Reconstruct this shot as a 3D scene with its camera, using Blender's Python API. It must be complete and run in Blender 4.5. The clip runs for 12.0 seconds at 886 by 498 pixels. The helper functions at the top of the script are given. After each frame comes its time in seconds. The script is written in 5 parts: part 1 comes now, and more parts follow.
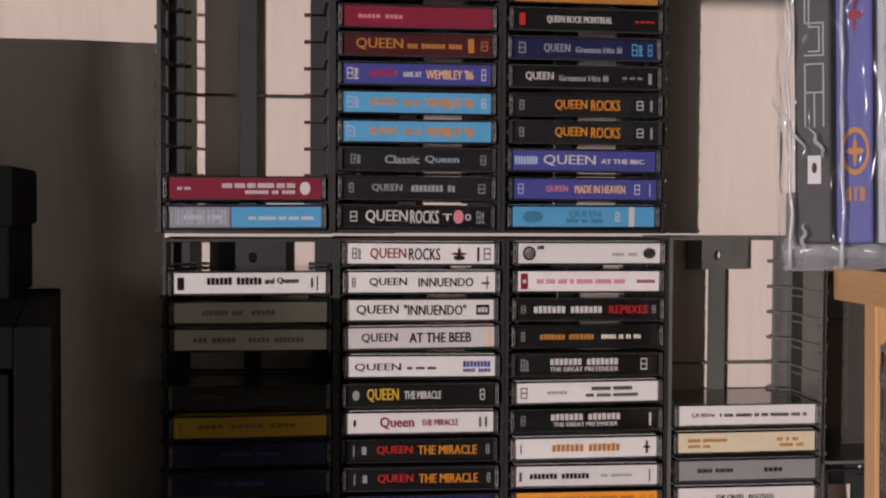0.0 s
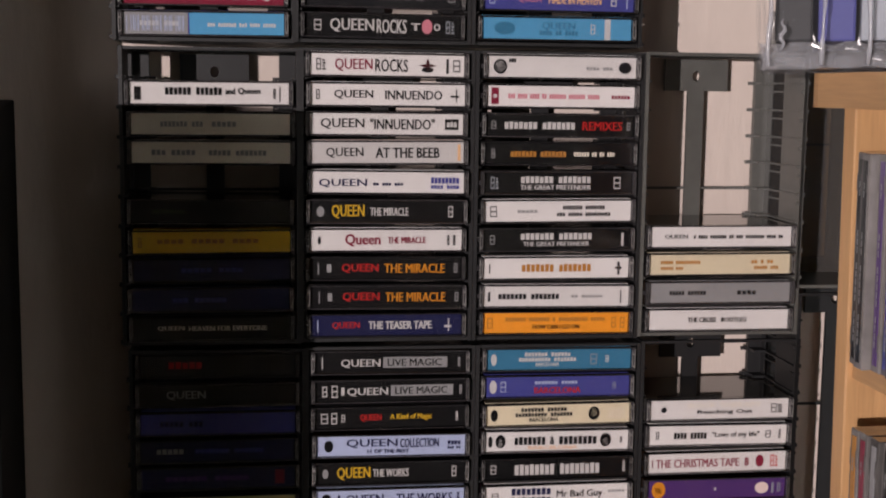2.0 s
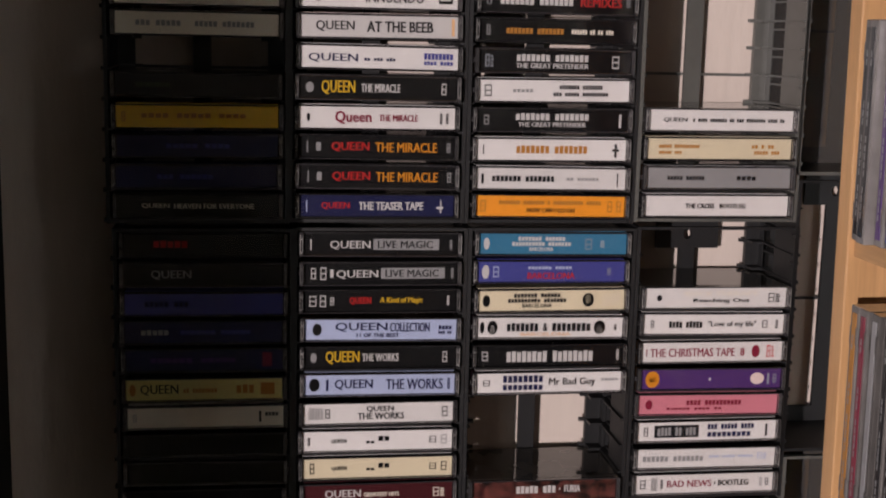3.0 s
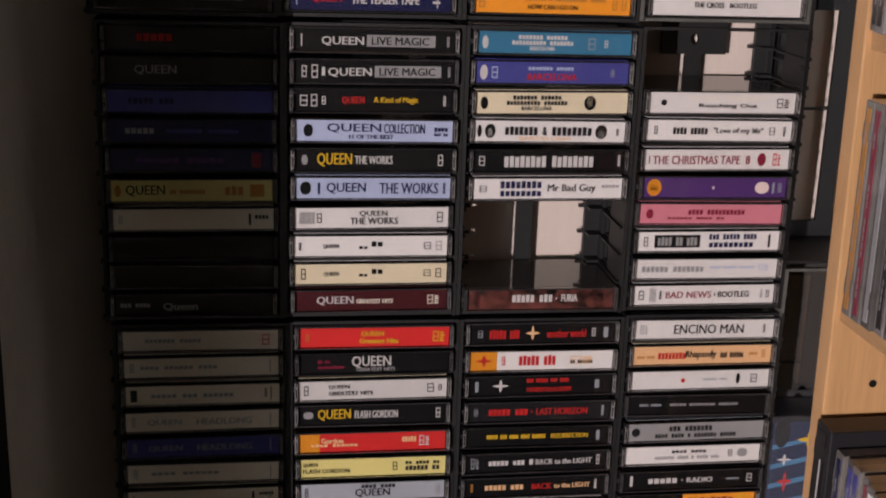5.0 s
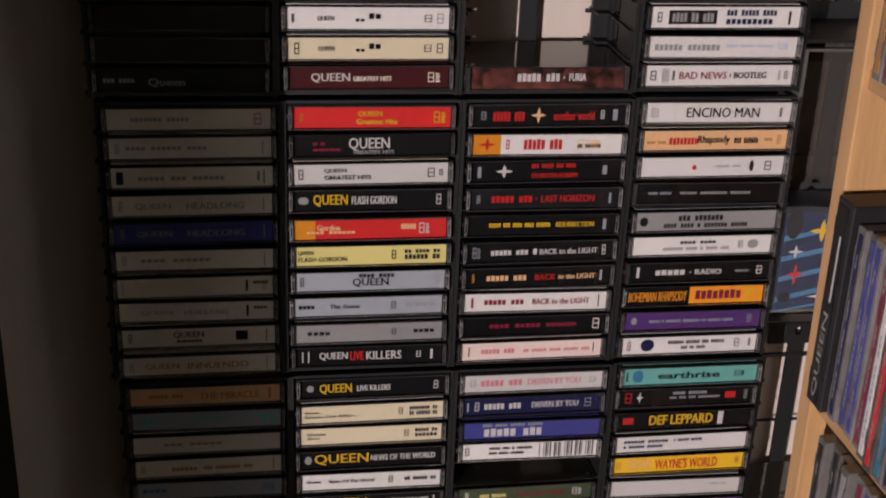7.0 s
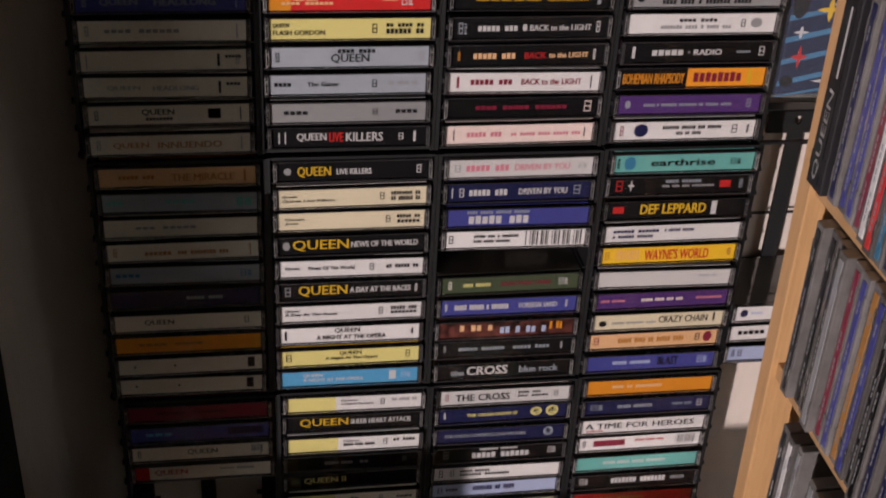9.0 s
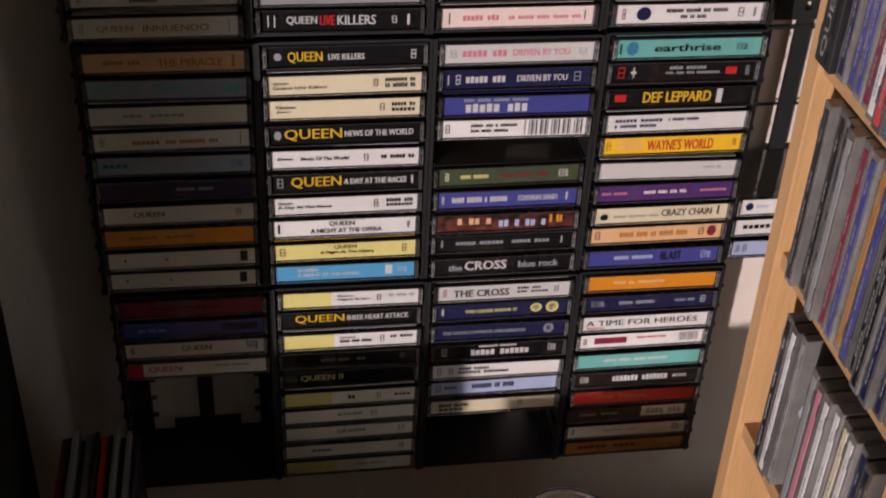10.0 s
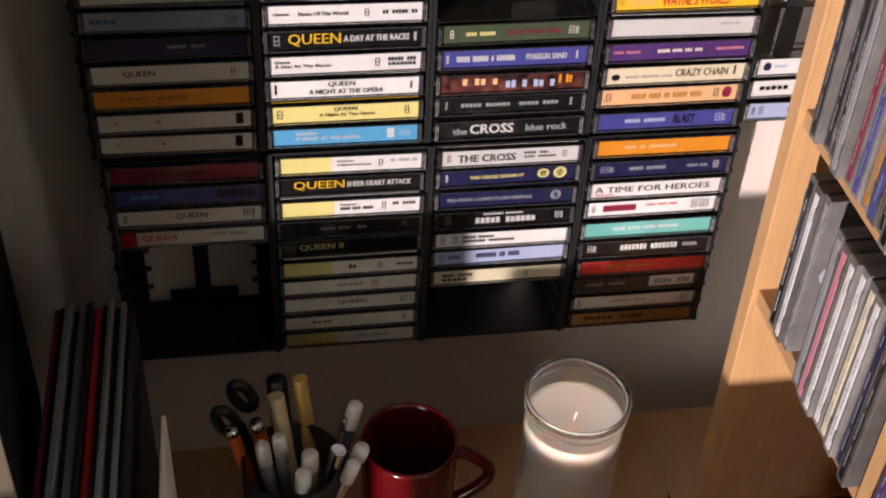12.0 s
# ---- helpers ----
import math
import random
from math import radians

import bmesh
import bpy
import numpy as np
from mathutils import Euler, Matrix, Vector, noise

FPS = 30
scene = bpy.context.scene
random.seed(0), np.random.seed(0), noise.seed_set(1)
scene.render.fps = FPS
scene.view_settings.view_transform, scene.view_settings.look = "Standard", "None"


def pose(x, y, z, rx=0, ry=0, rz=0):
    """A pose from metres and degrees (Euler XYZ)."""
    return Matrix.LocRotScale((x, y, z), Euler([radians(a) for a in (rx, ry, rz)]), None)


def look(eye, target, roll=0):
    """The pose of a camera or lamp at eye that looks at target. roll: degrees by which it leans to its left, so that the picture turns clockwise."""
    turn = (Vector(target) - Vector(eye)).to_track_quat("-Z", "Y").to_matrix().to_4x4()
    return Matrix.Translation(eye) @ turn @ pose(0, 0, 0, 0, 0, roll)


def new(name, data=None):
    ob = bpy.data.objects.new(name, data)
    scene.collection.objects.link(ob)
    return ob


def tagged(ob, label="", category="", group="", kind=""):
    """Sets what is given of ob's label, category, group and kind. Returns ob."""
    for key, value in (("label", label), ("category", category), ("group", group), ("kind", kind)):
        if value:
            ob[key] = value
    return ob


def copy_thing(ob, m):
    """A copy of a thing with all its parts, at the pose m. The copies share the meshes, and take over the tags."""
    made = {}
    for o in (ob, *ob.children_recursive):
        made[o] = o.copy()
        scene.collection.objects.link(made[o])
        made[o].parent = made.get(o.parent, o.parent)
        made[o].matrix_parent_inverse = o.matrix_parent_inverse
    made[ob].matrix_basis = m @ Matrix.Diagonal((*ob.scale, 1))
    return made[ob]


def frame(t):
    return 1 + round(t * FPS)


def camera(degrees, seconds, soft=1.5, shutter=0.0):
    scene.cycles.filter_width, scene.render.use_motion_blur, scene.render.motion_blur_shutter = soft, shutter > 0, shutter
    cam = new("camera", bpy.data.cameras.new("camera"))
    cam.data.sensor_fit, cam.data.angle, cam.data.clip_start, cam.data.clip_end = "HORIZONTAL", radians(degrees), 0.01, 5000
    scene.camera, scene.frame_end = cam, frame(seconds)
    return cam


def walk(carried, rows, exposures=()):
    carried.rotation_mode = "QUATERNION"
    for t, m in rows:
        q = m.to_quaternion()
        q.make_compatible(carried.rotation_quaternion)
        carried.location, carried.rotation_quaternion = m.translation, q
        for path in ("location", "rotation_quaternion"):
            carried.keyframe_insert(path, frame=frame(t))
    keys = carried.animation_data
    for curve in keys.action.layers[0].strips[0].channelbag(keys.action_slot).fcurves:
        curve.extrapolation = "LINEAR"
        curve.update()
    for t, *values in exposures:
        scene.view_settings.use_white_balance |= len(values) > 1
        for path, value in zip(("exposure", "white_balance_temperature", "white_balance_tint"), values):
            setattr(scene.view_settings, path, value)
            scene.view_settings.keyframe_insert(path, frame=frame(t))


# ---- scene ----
cam = camera(38.90, 12.0, soft=2.0)
# seconds, eye in metres, then turn to the left, tilt up and lean in degrees
ROWS = [
    (0.0, -0.1641, -0.8559, 1.8726, -7.199, -1.955, 0.293),
    (0.5, -0.1637, -0.8509, 1.8674, -7.311, -3.666, 0.528),
    (1.0, -0.1566, -0.8443, 1.8543, -7.519, -5.237, 0.125),
    (1.5, -0.1531, -0.8394, 1.8403, -7.596, -6.165, 0.423),
    (2.0, -0.1469, -0.8352, 1.8248, -7.778, -7.287, 0.746),
    (2.5, -0.1412, -0.8275, 1.8035, -7.948, -8.977, 0.882),
    (3.0, -0.1434, -0.8206, 1.7801, -8.137, -9.864, 1.371),
    (3.5, -0.1445, -0.8133, 1.7661, -8.464, -11.511, 1.767),
    (5.5, -0.1382, -0.7958, 1.7280, -8.575, -17.925, 2.064),
    (6.0, -0.1418, -0.7896, 1.7137, -8.796, -19.419, 2.172),
    (6.5, -0.1454, -0.7829, 1.6987, -9.118, -21.081, 2.498),
    (7.0, -0.1426, -0.7756, 1.6813, -9.371, -23.206, 2.382),
    (9.0, -0.1315, -0.7500, 1.6436, -10.264, -31.674, 3.380),
    (9.5, -0.1251, -0.7473, 1.6258, -10.150, -33.351, 3.127),
    (10.0, -0.1193, -0.7442, 1.6129, -9.938, -35.240, 3.076),
    (10.5, -0.1192, -0.7382, 1.6037, -10.322, -36.760, 3.008),
    (11.0, -0.1197, -0.7366, 1.5932, -10.565, -37.921, 3.488),
    (11.5, -0.1224, -0.7335, 1.5858, -10.567, -38.933, 3.452),
    (12.0, -0.1251, -0.7247, 1.5786, -10.861, -40.380, 3.479),
]
walk(cam, [(t, pose(x, y, z, 90 + tilt, 0, turn) @ pose(0, 0, 0, 0, 0, lean)) for t, x, y, z, turn, tilt, lean in ROWS],
     [(0, 0.0), (8.8, 0.0), (9.5, 0.12), (10.5, 0.40), (12.0, 0.86)])

# ---- light: a very low warm sun through the window behind the camera, and the sky's light through it and an added fill opening ----
SUN_TURN, SUN_HEIGHT = 33.4, 0.9        # degrees: from straight ahead, over the horizon
world = bpy.data.worlds.new("world")
world.use_nodes = True
# the evening sky away from the sun: even and cool
world.node_tree.nodes["Background"].inputs[0].default_value = (0.97, 0.98, 0.98, 1)
world.node_tree.nodes["Background"].inputs[1].default_value = 2.05
scene.world = world
sun = new("sun", bpy.data.lights.new("sun", "SUN"))
sun.data.energy, sun.data.color, sun.data.angle = 2.8, (1, 0.875, 0.87), radians(0.22)
sun.matrix_world = look((-3.3, -4.9, 2.1), (-3.3 + math.sin(radians(SUN_TURN)), -4.9 + math.cos(radians(SUN_TURN)), 2.1 - math.tan(radians(SUN_HEIGHT))))
scene.view_settings.exposure = 0.0


# ---- materials ----
def material(name, colour, rough=0.5, metal=0.0, vary=0.12, scale=60, bump=0.0, stretch=(1, 1, 1), coat=0.0, spread=0.0):
    m = bpy.data.materials.new(name)
    m.use_nodes = True
    nt = m.node_tree
    b = nt.nodes["Principled BSDF"]
    b.inputs["Roughness"].default_value = rough
    b.inputs["Metallic"].default_value = metal
    b.inputs["Coat Weight"].default_value = coat
    b.inputs["Coat Roughness"].default_value = 0.12
    tex = nt.nodes.new("ShaderNodeTexCoord")
    mp = nt.nodes.new("ShaderNodeMapping")
    mp.inputs["Scale"].default_value = stretch
    nt.links.new(tex.outputs["Object"], mp.inputs[0])
    fine = nt.nodes.new("ShaderNodeTexNoise")
    fine.inputs["Scale"].default_value, fine.inputs["Detail"].default_value = scale, 5
    wide = nt.nodes.new("ShaderNodeTexNoise")
    wide.inputs["Scale"].default_value = scale / 9
    nt.links.new(mp.outputs[0], fine.inputs[0])
    nt.links.new(mp.outputs[0], wide.inputs[0])
    add = nt.nodes.new("ShaderNodeMath")
    nt.links.new(fine.outputs[0], add.inputs[0])
    nt.links.new(wide.outputs[0], add.inputs[1])
    rng = nt.nodes.new("ShaderNodeMapRange")
    rng.inputs[1].default_value, rng.inputs[2].default_value = 0.6, 1.4
    rng.inputs[3].default_value, rng.inputs[4].default_value = 1 - vary, 1 + vary
    nt.links.new(add.outputs[0], rng.inputs[0])
    hsv = nt.nodes.new("ShaderNodeHueSaturation")
    hsv.inputs["Color"].default_value = (*colour, 1)
    if spread:
        info = nt.nodes.new("ShaderNodeObjectInfo")
        r2 = nt.nodes.new("ShaderNodeMapRange")
        r2.inputs[3].default_value, r2.inputs[4].default_value = 1 - spread, 1 + spread
        nt.links.new(info.outputs["Random"], r2.inputs[0])
        mul = nt.nodes.new("ShaderNodeMath")
        mul.operation = "MULTIPLY"
        nt.links.new(rng.outputs[0], mul.inputs[0])
        nt.links.new(r2.outputs[0], mul.inputs[1])
        nt.links.new(mul.outputs[0], hsv.inputs["Value"])
    else:
        nt.links.new(rng.outputs[0], hsv.inputs["Value"])
    nt.links.new(hsv.outputs[0], b.inputs["Base Color"])
    if bump:
        bp = nt.nodes.new("ShaderNodeBump")
        bp.inputs["Strength"].default_value, bp.inputs["Distance"].default_value = 1.0, bump
        nt.links.new(fine.outputs[0], bp.inputs["Height"])
        nt.links.new(bp.outputs[0], b.inputs["Normal"])
    return m


def glass(name, colour=(1, 1, 1), rough=0.03, ior=1.46):
    m = bpy.data.materials.new(name)
    m.use_nodes = True
    b = m.node_tree.nodes["Principled BSDF"]
    b.inputs["Base Color"].default_value = (*colour, 1)
    b.inputs["Roughness"].default_value, b.inputs["IOR"].default_value = rough, ior
    b.inputs["Transmission Weight"].default_value = 1
    return m


def film(name, clear=0.8, tint=(1, 1, 1)):
    """Thin clear plastic: mostly see-through, with a bright gloss on its creases."""
    m = bpy.data.materials.new(name)
    m.use_nodes = True
    nt = m.node_tree
    out = nt.nodes["Material Output"]
    b = nt.nodes["Principled BSDF"]
    b.inputs["Base Color"].default_value = (0.55, 0.56, 0.6, 1)
    b.inputs["Roughness"].default_value = 0.1
    tr = nt.nodes.new("ShaderNodeBsdfTransparent")
    tr.inputs[0].default_value = (*tint, 1)
    mix = nt.nodes.new("ShaderNodeMixShader")
    mix.inputs[0].default_value = 1 - clear
    nt.links.new(tr.outputs[0], mix.inputs[1])
    nt.links.new(b.outputs[0], mix.inputs[2])
    nt.links.new(mix.outputs[0], out.inputs[0])
    return m


def clear_plastic(name):
    """Moulded clear plastic: see-through, with a slightly wavy gloss."""
    m = bpy.data.materials.new(name)
    m.use_nodes = True
    nt = m.node_tree
    tr, gl, mix = (nt.nodes.new("ShaderNode" + n) for n in ("BsdfTransparent", "BsdfGlossy", "MixShader"))
    tr.inputs[0].default_value = (0.96, 0.955, 0.95, 1)
    gl.inputs["Roughness"].default_value = 0.07
    fr, wave, bump, tex = (nt.nodes.new("ShaderNode" + n) for n in ("Fresnel", "TexNoise", "Bump", "TexCoord"))
    mp, info = nt.nodes.new("ShaderNodeMapping"), nt.nodes.new("ShaderNodeObjectInfo")
    mp.inputs["Scale"].default_value = (1, 1, 2.5)
    nt.links.new(info.outputs["Random"], mp.inputs["Location"])
    wave.inputs["Scale"].default_value, wave.inputs["Detail"].default_value = 45, 1.5
    bump.inputs["Strength"].default_value, bump.inputs["Distance"].default_value = 0.4, 0.00014
    fr.inputs["IOR"].default_value = 1.33
    nt.links.new(tex.outputs["Object"], mp.inputs[0])
    nt.links.new(mp.outputs[0], wave.inputs[0])
    nt.links.new(wave.outputs[0], bump.inputs["Height"])
    nt.links.new(bump.outputs[0], gl.inputs["Normal"])
    nt.links.new(fr.outputs[0], mix.inputs[0])
    nt.links.new(tr.outputs[0], mix.inputs[1])
    nt.links.new(gl.outputs[0], mix.inputs[2])
    nt.links.new(mix.outputs[0], nt.nodes["Material Output"].inputs[0])
    return m


COLOURS = dict(
    W=(0.74, 0.72, 0.72), K=(0.0055, 0.0055, 0.0065), R=(0.62, 0.03, 0.03), Y=(0.85, 0.53, 0.035), O=(0.85, 0.33, 0.03),
    B=(0.06, 0.065, 0.28), N=(0.014, 0.016, 0.065), C=(0.10, 0.36, 0.62), G=(0.30, 0.30, 0.31), P=(0.085, 0.035, 0.17),
    M=(0.06, 0.010, 0.014), E=(0.72, 0.64, 0.47), T=(0.045, 0.19, 0.33), L=(0.42, 0.48, 0.68), D=(0.012, 0.0125, 0.015),
    S=(0.36, 0.39, 0.44), V=(0.06, 0.08, 0.045), A=(0.80, 0.74, 0.64), I=(0.62, 0.22, 0.28), H=(0.80, 0.66, 0.62),
    Q=(0.16, 0.45, 0.42), X=(0.22, 0.018, 0.045), F=(0.72, 0.64, 0.25), J=(0.78, 0.48, 0.26), Z=(0.45, 0.20, 0.04),
)
CARD = {k: material("card_" + k, v, 0.6, vary=0.07, scale=220, spread=0.06) for k, v in COLOURS.items()}
INK = {k: material("ink_" + k, tuple(0.8 * a for a in v) if k in "RWOYS" else v, 0.5, vary=0.05, scale=300) for k, v in COLOURS.items()}
MOTTLED = material("card_mottled", (0.085, 0.024, 0.02), 0.4, vary=2.2, scale=150, coat=0.3)
for shades in (CARD, INK):
    for m in shades.values():
        m.node_tree.nodes["Principled BSDF"].inputs["Specular IOR Level"].default_value = 0.12
RIM = material("clear_rim", (0.032, 0.030, 0.032), 0.12, vary=0.6, scale=260, coat=0.5, spread=0.5)
CASE = material("case_plastic", (0.007, 0.007, 0.0085), 0.14, vary=0.3, scale=90, coat=0.35, spread=0.35)
CASE_TONES = [CASE] + [material("case_plastic_" + n, c, 0.13, vary=0.5, scale=50, coat=0.5, spread=0.3) for n, c in (("amber", (0.034, 0.018, 0.008)), ("grey", (0.020, 0.020, 0.021)), ("plum", (0.018, 0.006, 0.010)))]
HINGE = material("hinge_plastic", (0.17, 0.165, 0.16), 0.25, vary=0.5, scale=200, spread=0.8)
CLEAR_FRONT = clear_plastic("clear_front")
CLEAR_CASE = material("clear_case_top", (0.10, 0.095, 0.085), 0.05, vary=0.25, scale=40)
CLEAR_CASE.node_tree.nodes["Principled BSDF"].inputs["Specular IOR Level"].default_value = 0.9
RACK = material("rack_plastic", (0.010, 0.010, 0.011), 0.5, vary=0.2, scale=150, bump=0.0001)
WALL = material("wall_plaster", (0.64, 0.55, 0.49), 0.85, vary=0.05, scale=85, bump=0.0008, stretch=(1.3, 1, 0.30))
PLAIN = material("room_paint", (0.50, 0.45, 0.39), 0.9, vary=0.06, scale=12, bump=0.001)
WOOD = material("birch_veneer", (0.58, 0.33, 0.15), 0.42, vary=0.14, scale=60, bump=0.0002, stretch=(9, 9, 0.6))
WOOD_FLAT = material("birch_board", (0.52, 0.30, 0.14), 0.45, vary=0.14, scale=60, bump=0.0002, stretch=(9, 0.6, 9))
DARK = material("dark_veneer", (0.005, 0.0055, 0.005), 0.9, vary=0.3, scale=30, bump=0.0003, stretch=(6, 6, 0.5))
CARPET = material("carpet", (0.10, 0.085, 0.07), 0.95, vary=0.3, scale=200, bump=0.004)
RED_GLAZE = material("red_glaze", (0.10, 0.003, 0.005), 0.12, vary=0.06, scale=30, coat=0.6)
WAX = material("wax", (0.86, 0.76, 0.64), 0.45, vary=0.04, scale=40, bump=0.0004)
WAX.node_tree.nodes["Principled BSDF"].inputs["Subsurface Weight"].default_value = 1.0
WAX.node_tree.nodes["Principled BSDF"].inputs["Subsurface Radius"].default_value = (0.10, 0.07, 0.045)
BLACK = material("black_plastic", (0.012, 0.012, 0.013), 0.3, vary=0.2, scale=80)
CHROME = material("chrome", (0.75, 0.75, 0.76), 0.18, 1.0, vary=0.05, scale=60)
GLASS = glass("clear_glass")
SMOKE = material("smoked_rack_plastic", (0.10, 0.10, 0.092), 0.3, vary=0.2, scale=90)
SMOKED = glass("amber_glass", (0.85, 0.62, 0.42), 0.04)
DARK.node_tree.nodes["Principled BSDF"].inputs["Specular IOR Level"].default_value = 0.15
FILM = film("shrink_film", 0.955)
TINTED = film("smoky_panel", 0.93, (0.52, 0.45, 0.31))


# ---- helpers of this scene ----
def slab(bm, x0, y0, z0, x1, y1, z1):
    """A box from corner to corner, added to bm."""
    v = [bm.verts.new(p) for p in ((x0, y0, z0), (x1, y0, z0), (x1, y1, z0), (x0, y1, z0), (x0, y0, z1), (x1, y0, z1), (x1, y1, z1), (x0, y1, z1))]
    for f in ((3, 2, 1, 0), (4, 5, 6, 7), (0, 1, 5, 4), (1, 2, 6, 5), (2, 3, 7, 6), (3, 0, 4, 7)):
        bm.faces.new([v[i] for i in f])
    return bm


def rounded(bm, width, segments=2):
    bmesh.ops.bevel(bm, geom=list(bm.edges), offset=width, segments=segments, affect="EDGES", profile=0.6, clamp_overlap=True)
    return bm


def box(x0, y0, z0, x1, y1, z1, bevel=0.0, segments=2):
    bm = slab(bmesh.new(), x0, y0, z0, x1, y1, z1)
    return rounded(bm, bevel, segments) if bevel else bm


def lathe(profile, steps=40):
    """A turned body from (radius, height) pairs."""
    bm = bmesh.new()
    rings = []
    for r, z in profile:
        if r < 1e-6:
            rings.append([bm.verts.new((0, 0, z))])
        else:
            rings.append([bm.verts.new((r * math.cos(2 * math.pi * i / steps), r * math.sin(2 * math.pi * i / steps), z)) for i in range(steps)])
    for a, b in zip(rings, rings[1:]):
        for i in range(steps):
            j = (i + 1) % steps
            if len(a) == 1 and len(b) > 1:
                bm.faces.new((a[0], b[i], b[j]))
            elif len(b) == 1 and len(a) > 1:
                bm.faces.new((a[i], a[j], b[0]))
            elif len(a) > 1:
                bm.faces.new((a[i], a[j], b[j], b[i]))
    bmesh.ops.recalc_face_normals(bm, faces=bm.faces)
    return bm


def tube(points, radius, steps=10):
    """A round bar along a line of points."""
    bm = bmesh.new()
    rings = []
    for i, p in enumerate(points):
        p = Vector(p)
        d = (Vector(points[min(i + 1, len(points) - 1)]) - Vector(points[max(i - 1, 0)])).normalized()
        s = d.orthogonal().normalized() if not rings else (side - d * side.dot(d)).normalized()
        side, u = s, d.cross(s)
        r = radius[i] if isinstance(radius, (list, tuple)) else radius
        rings.append([bm.verts.new(p + r * (math.cos(2 * math.pi * k / steps) * s + math.sin(2 * math.pi * k / steps) * u)) for k in range(steps)])
    for a, b in zip(rings, rings[1:]):
        for k in range(steps):
            bm.faces.new((a[k], a[(k + 1) % steps], b[(k + 1) % steps], b[k]))
    bm.faces.new(rings[0][::-1])
    bm.faces.new(rings[-1])
    bmesh.ops.recalc_face_normals(bm, faces=bm.faces)
    return bm


def mesh_of(name, bm, mat, smooth=False):
    me = bpy.data.meshes.new(name)
    for f in bm.faces:
        f.smooth = smooth
    bm.to_mesh(me)
    bm.free()
    me.materials.append(mat)
    return me


def part(name, bm, mat, parent=None, label="", smooth=False, at=None):
    """One mesh object, under its thing or part."""
    ob = new(name, bm if isinstance(bm, bpy.types.Mesh) else mesh_of(name, bm, mat, smooth))
    if parent is not None:
        ob.parent = parent
    if at is not None:
        ob.matrix_basis = at
    if label:
        ob["label"] = label
    return ob


def thing(name, label, category, at=None, group="", kind=""):
    ob = new(name)
    ob.empty_display_size = 0.02
    if at is not None:
        ob.matrix_basis = at
    return tagged(ob, label, category, group, kind)


WORDS = {}


def word_mesh(text):
    """The letters of a text as one flat mesh, one unit high and one wide."""
    if text not in WORDS:
        cu = bpy.data.curves.new("letters", "FONT")
        cu.body, cu.resolution_u, cu.size, cu.offset = text, 2, 1.0, 0.0 if set(text) & set("MWNmwK") else 0.012
        ob = bpy.data.objects.new("letters", cu)
        scene.collection.objects.link(ob)
        deps = bpy.context.evaluated_depsgraph_get()
        me = bpy.data.meshes.new_from_object(ob.evaluated_get(deps))
        co = np.array([v.co[:2] for v in me.vertices])
        faces = [tuple(p.vertices) for p in me.polygons]
        lo, hi = co.min(0), co.max(0)
        WORDS[text] = ((co - lo) / (hi - lo), faces)
        bpy.data.objects.remove(ob)
        bpy.data.curves.remove(cu)
    return WORDS[text]


def put_word(verts, faces, text, x0, x1, z0, z1):
    """Adds a text that fills x0..x1, z0..z1 of a face that looks along -y."""
    co, fs = word_mesh(text)
    thick = min(0.00017, (z1 - z0) * 0.045)      # the print is bold: strokes side by side
    for shift, lift in ((-thick, 0.0), (thick, -0.00002), (0.0, -0.00004)):
        n = len(verts)
        verts.extend((x0 + (x1 - x0) * u + shift, lift, z0 + (z1 - z0) * v) for u, v in co)
        faces.extend(tuple(n + i for i in f) for f in fs)


def put_quad(verts, faces, x0, x1, z0, z1):
    n = len(verts)
    verts.extend(((x0, 0, z0), (x1, 0, z0), (x1, 0, z1), (x0, 0, z1)))
    faces.append((n, n + 1, n + 2, n + 3))


def put_bars(verts, faces, runs, x0, x1, z0, z1):
    """Plain bars where writing cannot be told: a short one for each # mark."""
    n = len(runs)
    i = 0
    while i < n:
        j = i
        while j < n and runs[j] == "#":
            j += 1
        if j > i:
            for k in range(i, j):
                low = (z1 - z0) * (0.0, 0.06, 0.0, 0.1)[(k * 5 + n) % 4]
                put_quad(verts, faces, x0 + (x1 - x0) * (k + 0.1) / n, x0 + (x1 - x0) * (k + 0.88) / n, z0, z1 - low)
        i = max(j, i + 1)


def put_disc(verts, faces, x, z, rx, rz, points=0):
    n, k = len(verts), 16
    for i in range(k):
        a = 2 * math.pi * i / k
        r = (1 if i % (k // points) == 0 else 0.25 if i % (k // points) == k // points // 2 else 0.5) if points else 1
        verts.append((x + rx * r * math.sin(a), 0, z + rz * r * math.cos(a)))
    verts.append((x, 0, z))
    faces.extend((n + (i + 1) % k, n + i, n + k) for i in range(k))


def put_barcode(verts, faces, x0, x1, z0, z1):
    n = 26
    for i in range(n):
        if (i * 7) % 5 != 2:
            put_quad(verts, faces, x0 + (x1 - x0) * i / n, x0 + (x1 - x0) * (i + 0.35 + 0.3 * ((i * 3) % 2)) / n, z0, z1)


# ---- the room ----
def structure(name, bm, mat):
    return tagged(part(name, bm, mat), kind="structure")


WALL_Y = 0.080
structure("wall_north", box(-2.6, WALL_Y, 0, 1.4, 0.20, 2.5), WALL)
structure("wall_west", box(-2.7, -2.6, 0, -2.6, 0.20, 2.5), PLAIN)


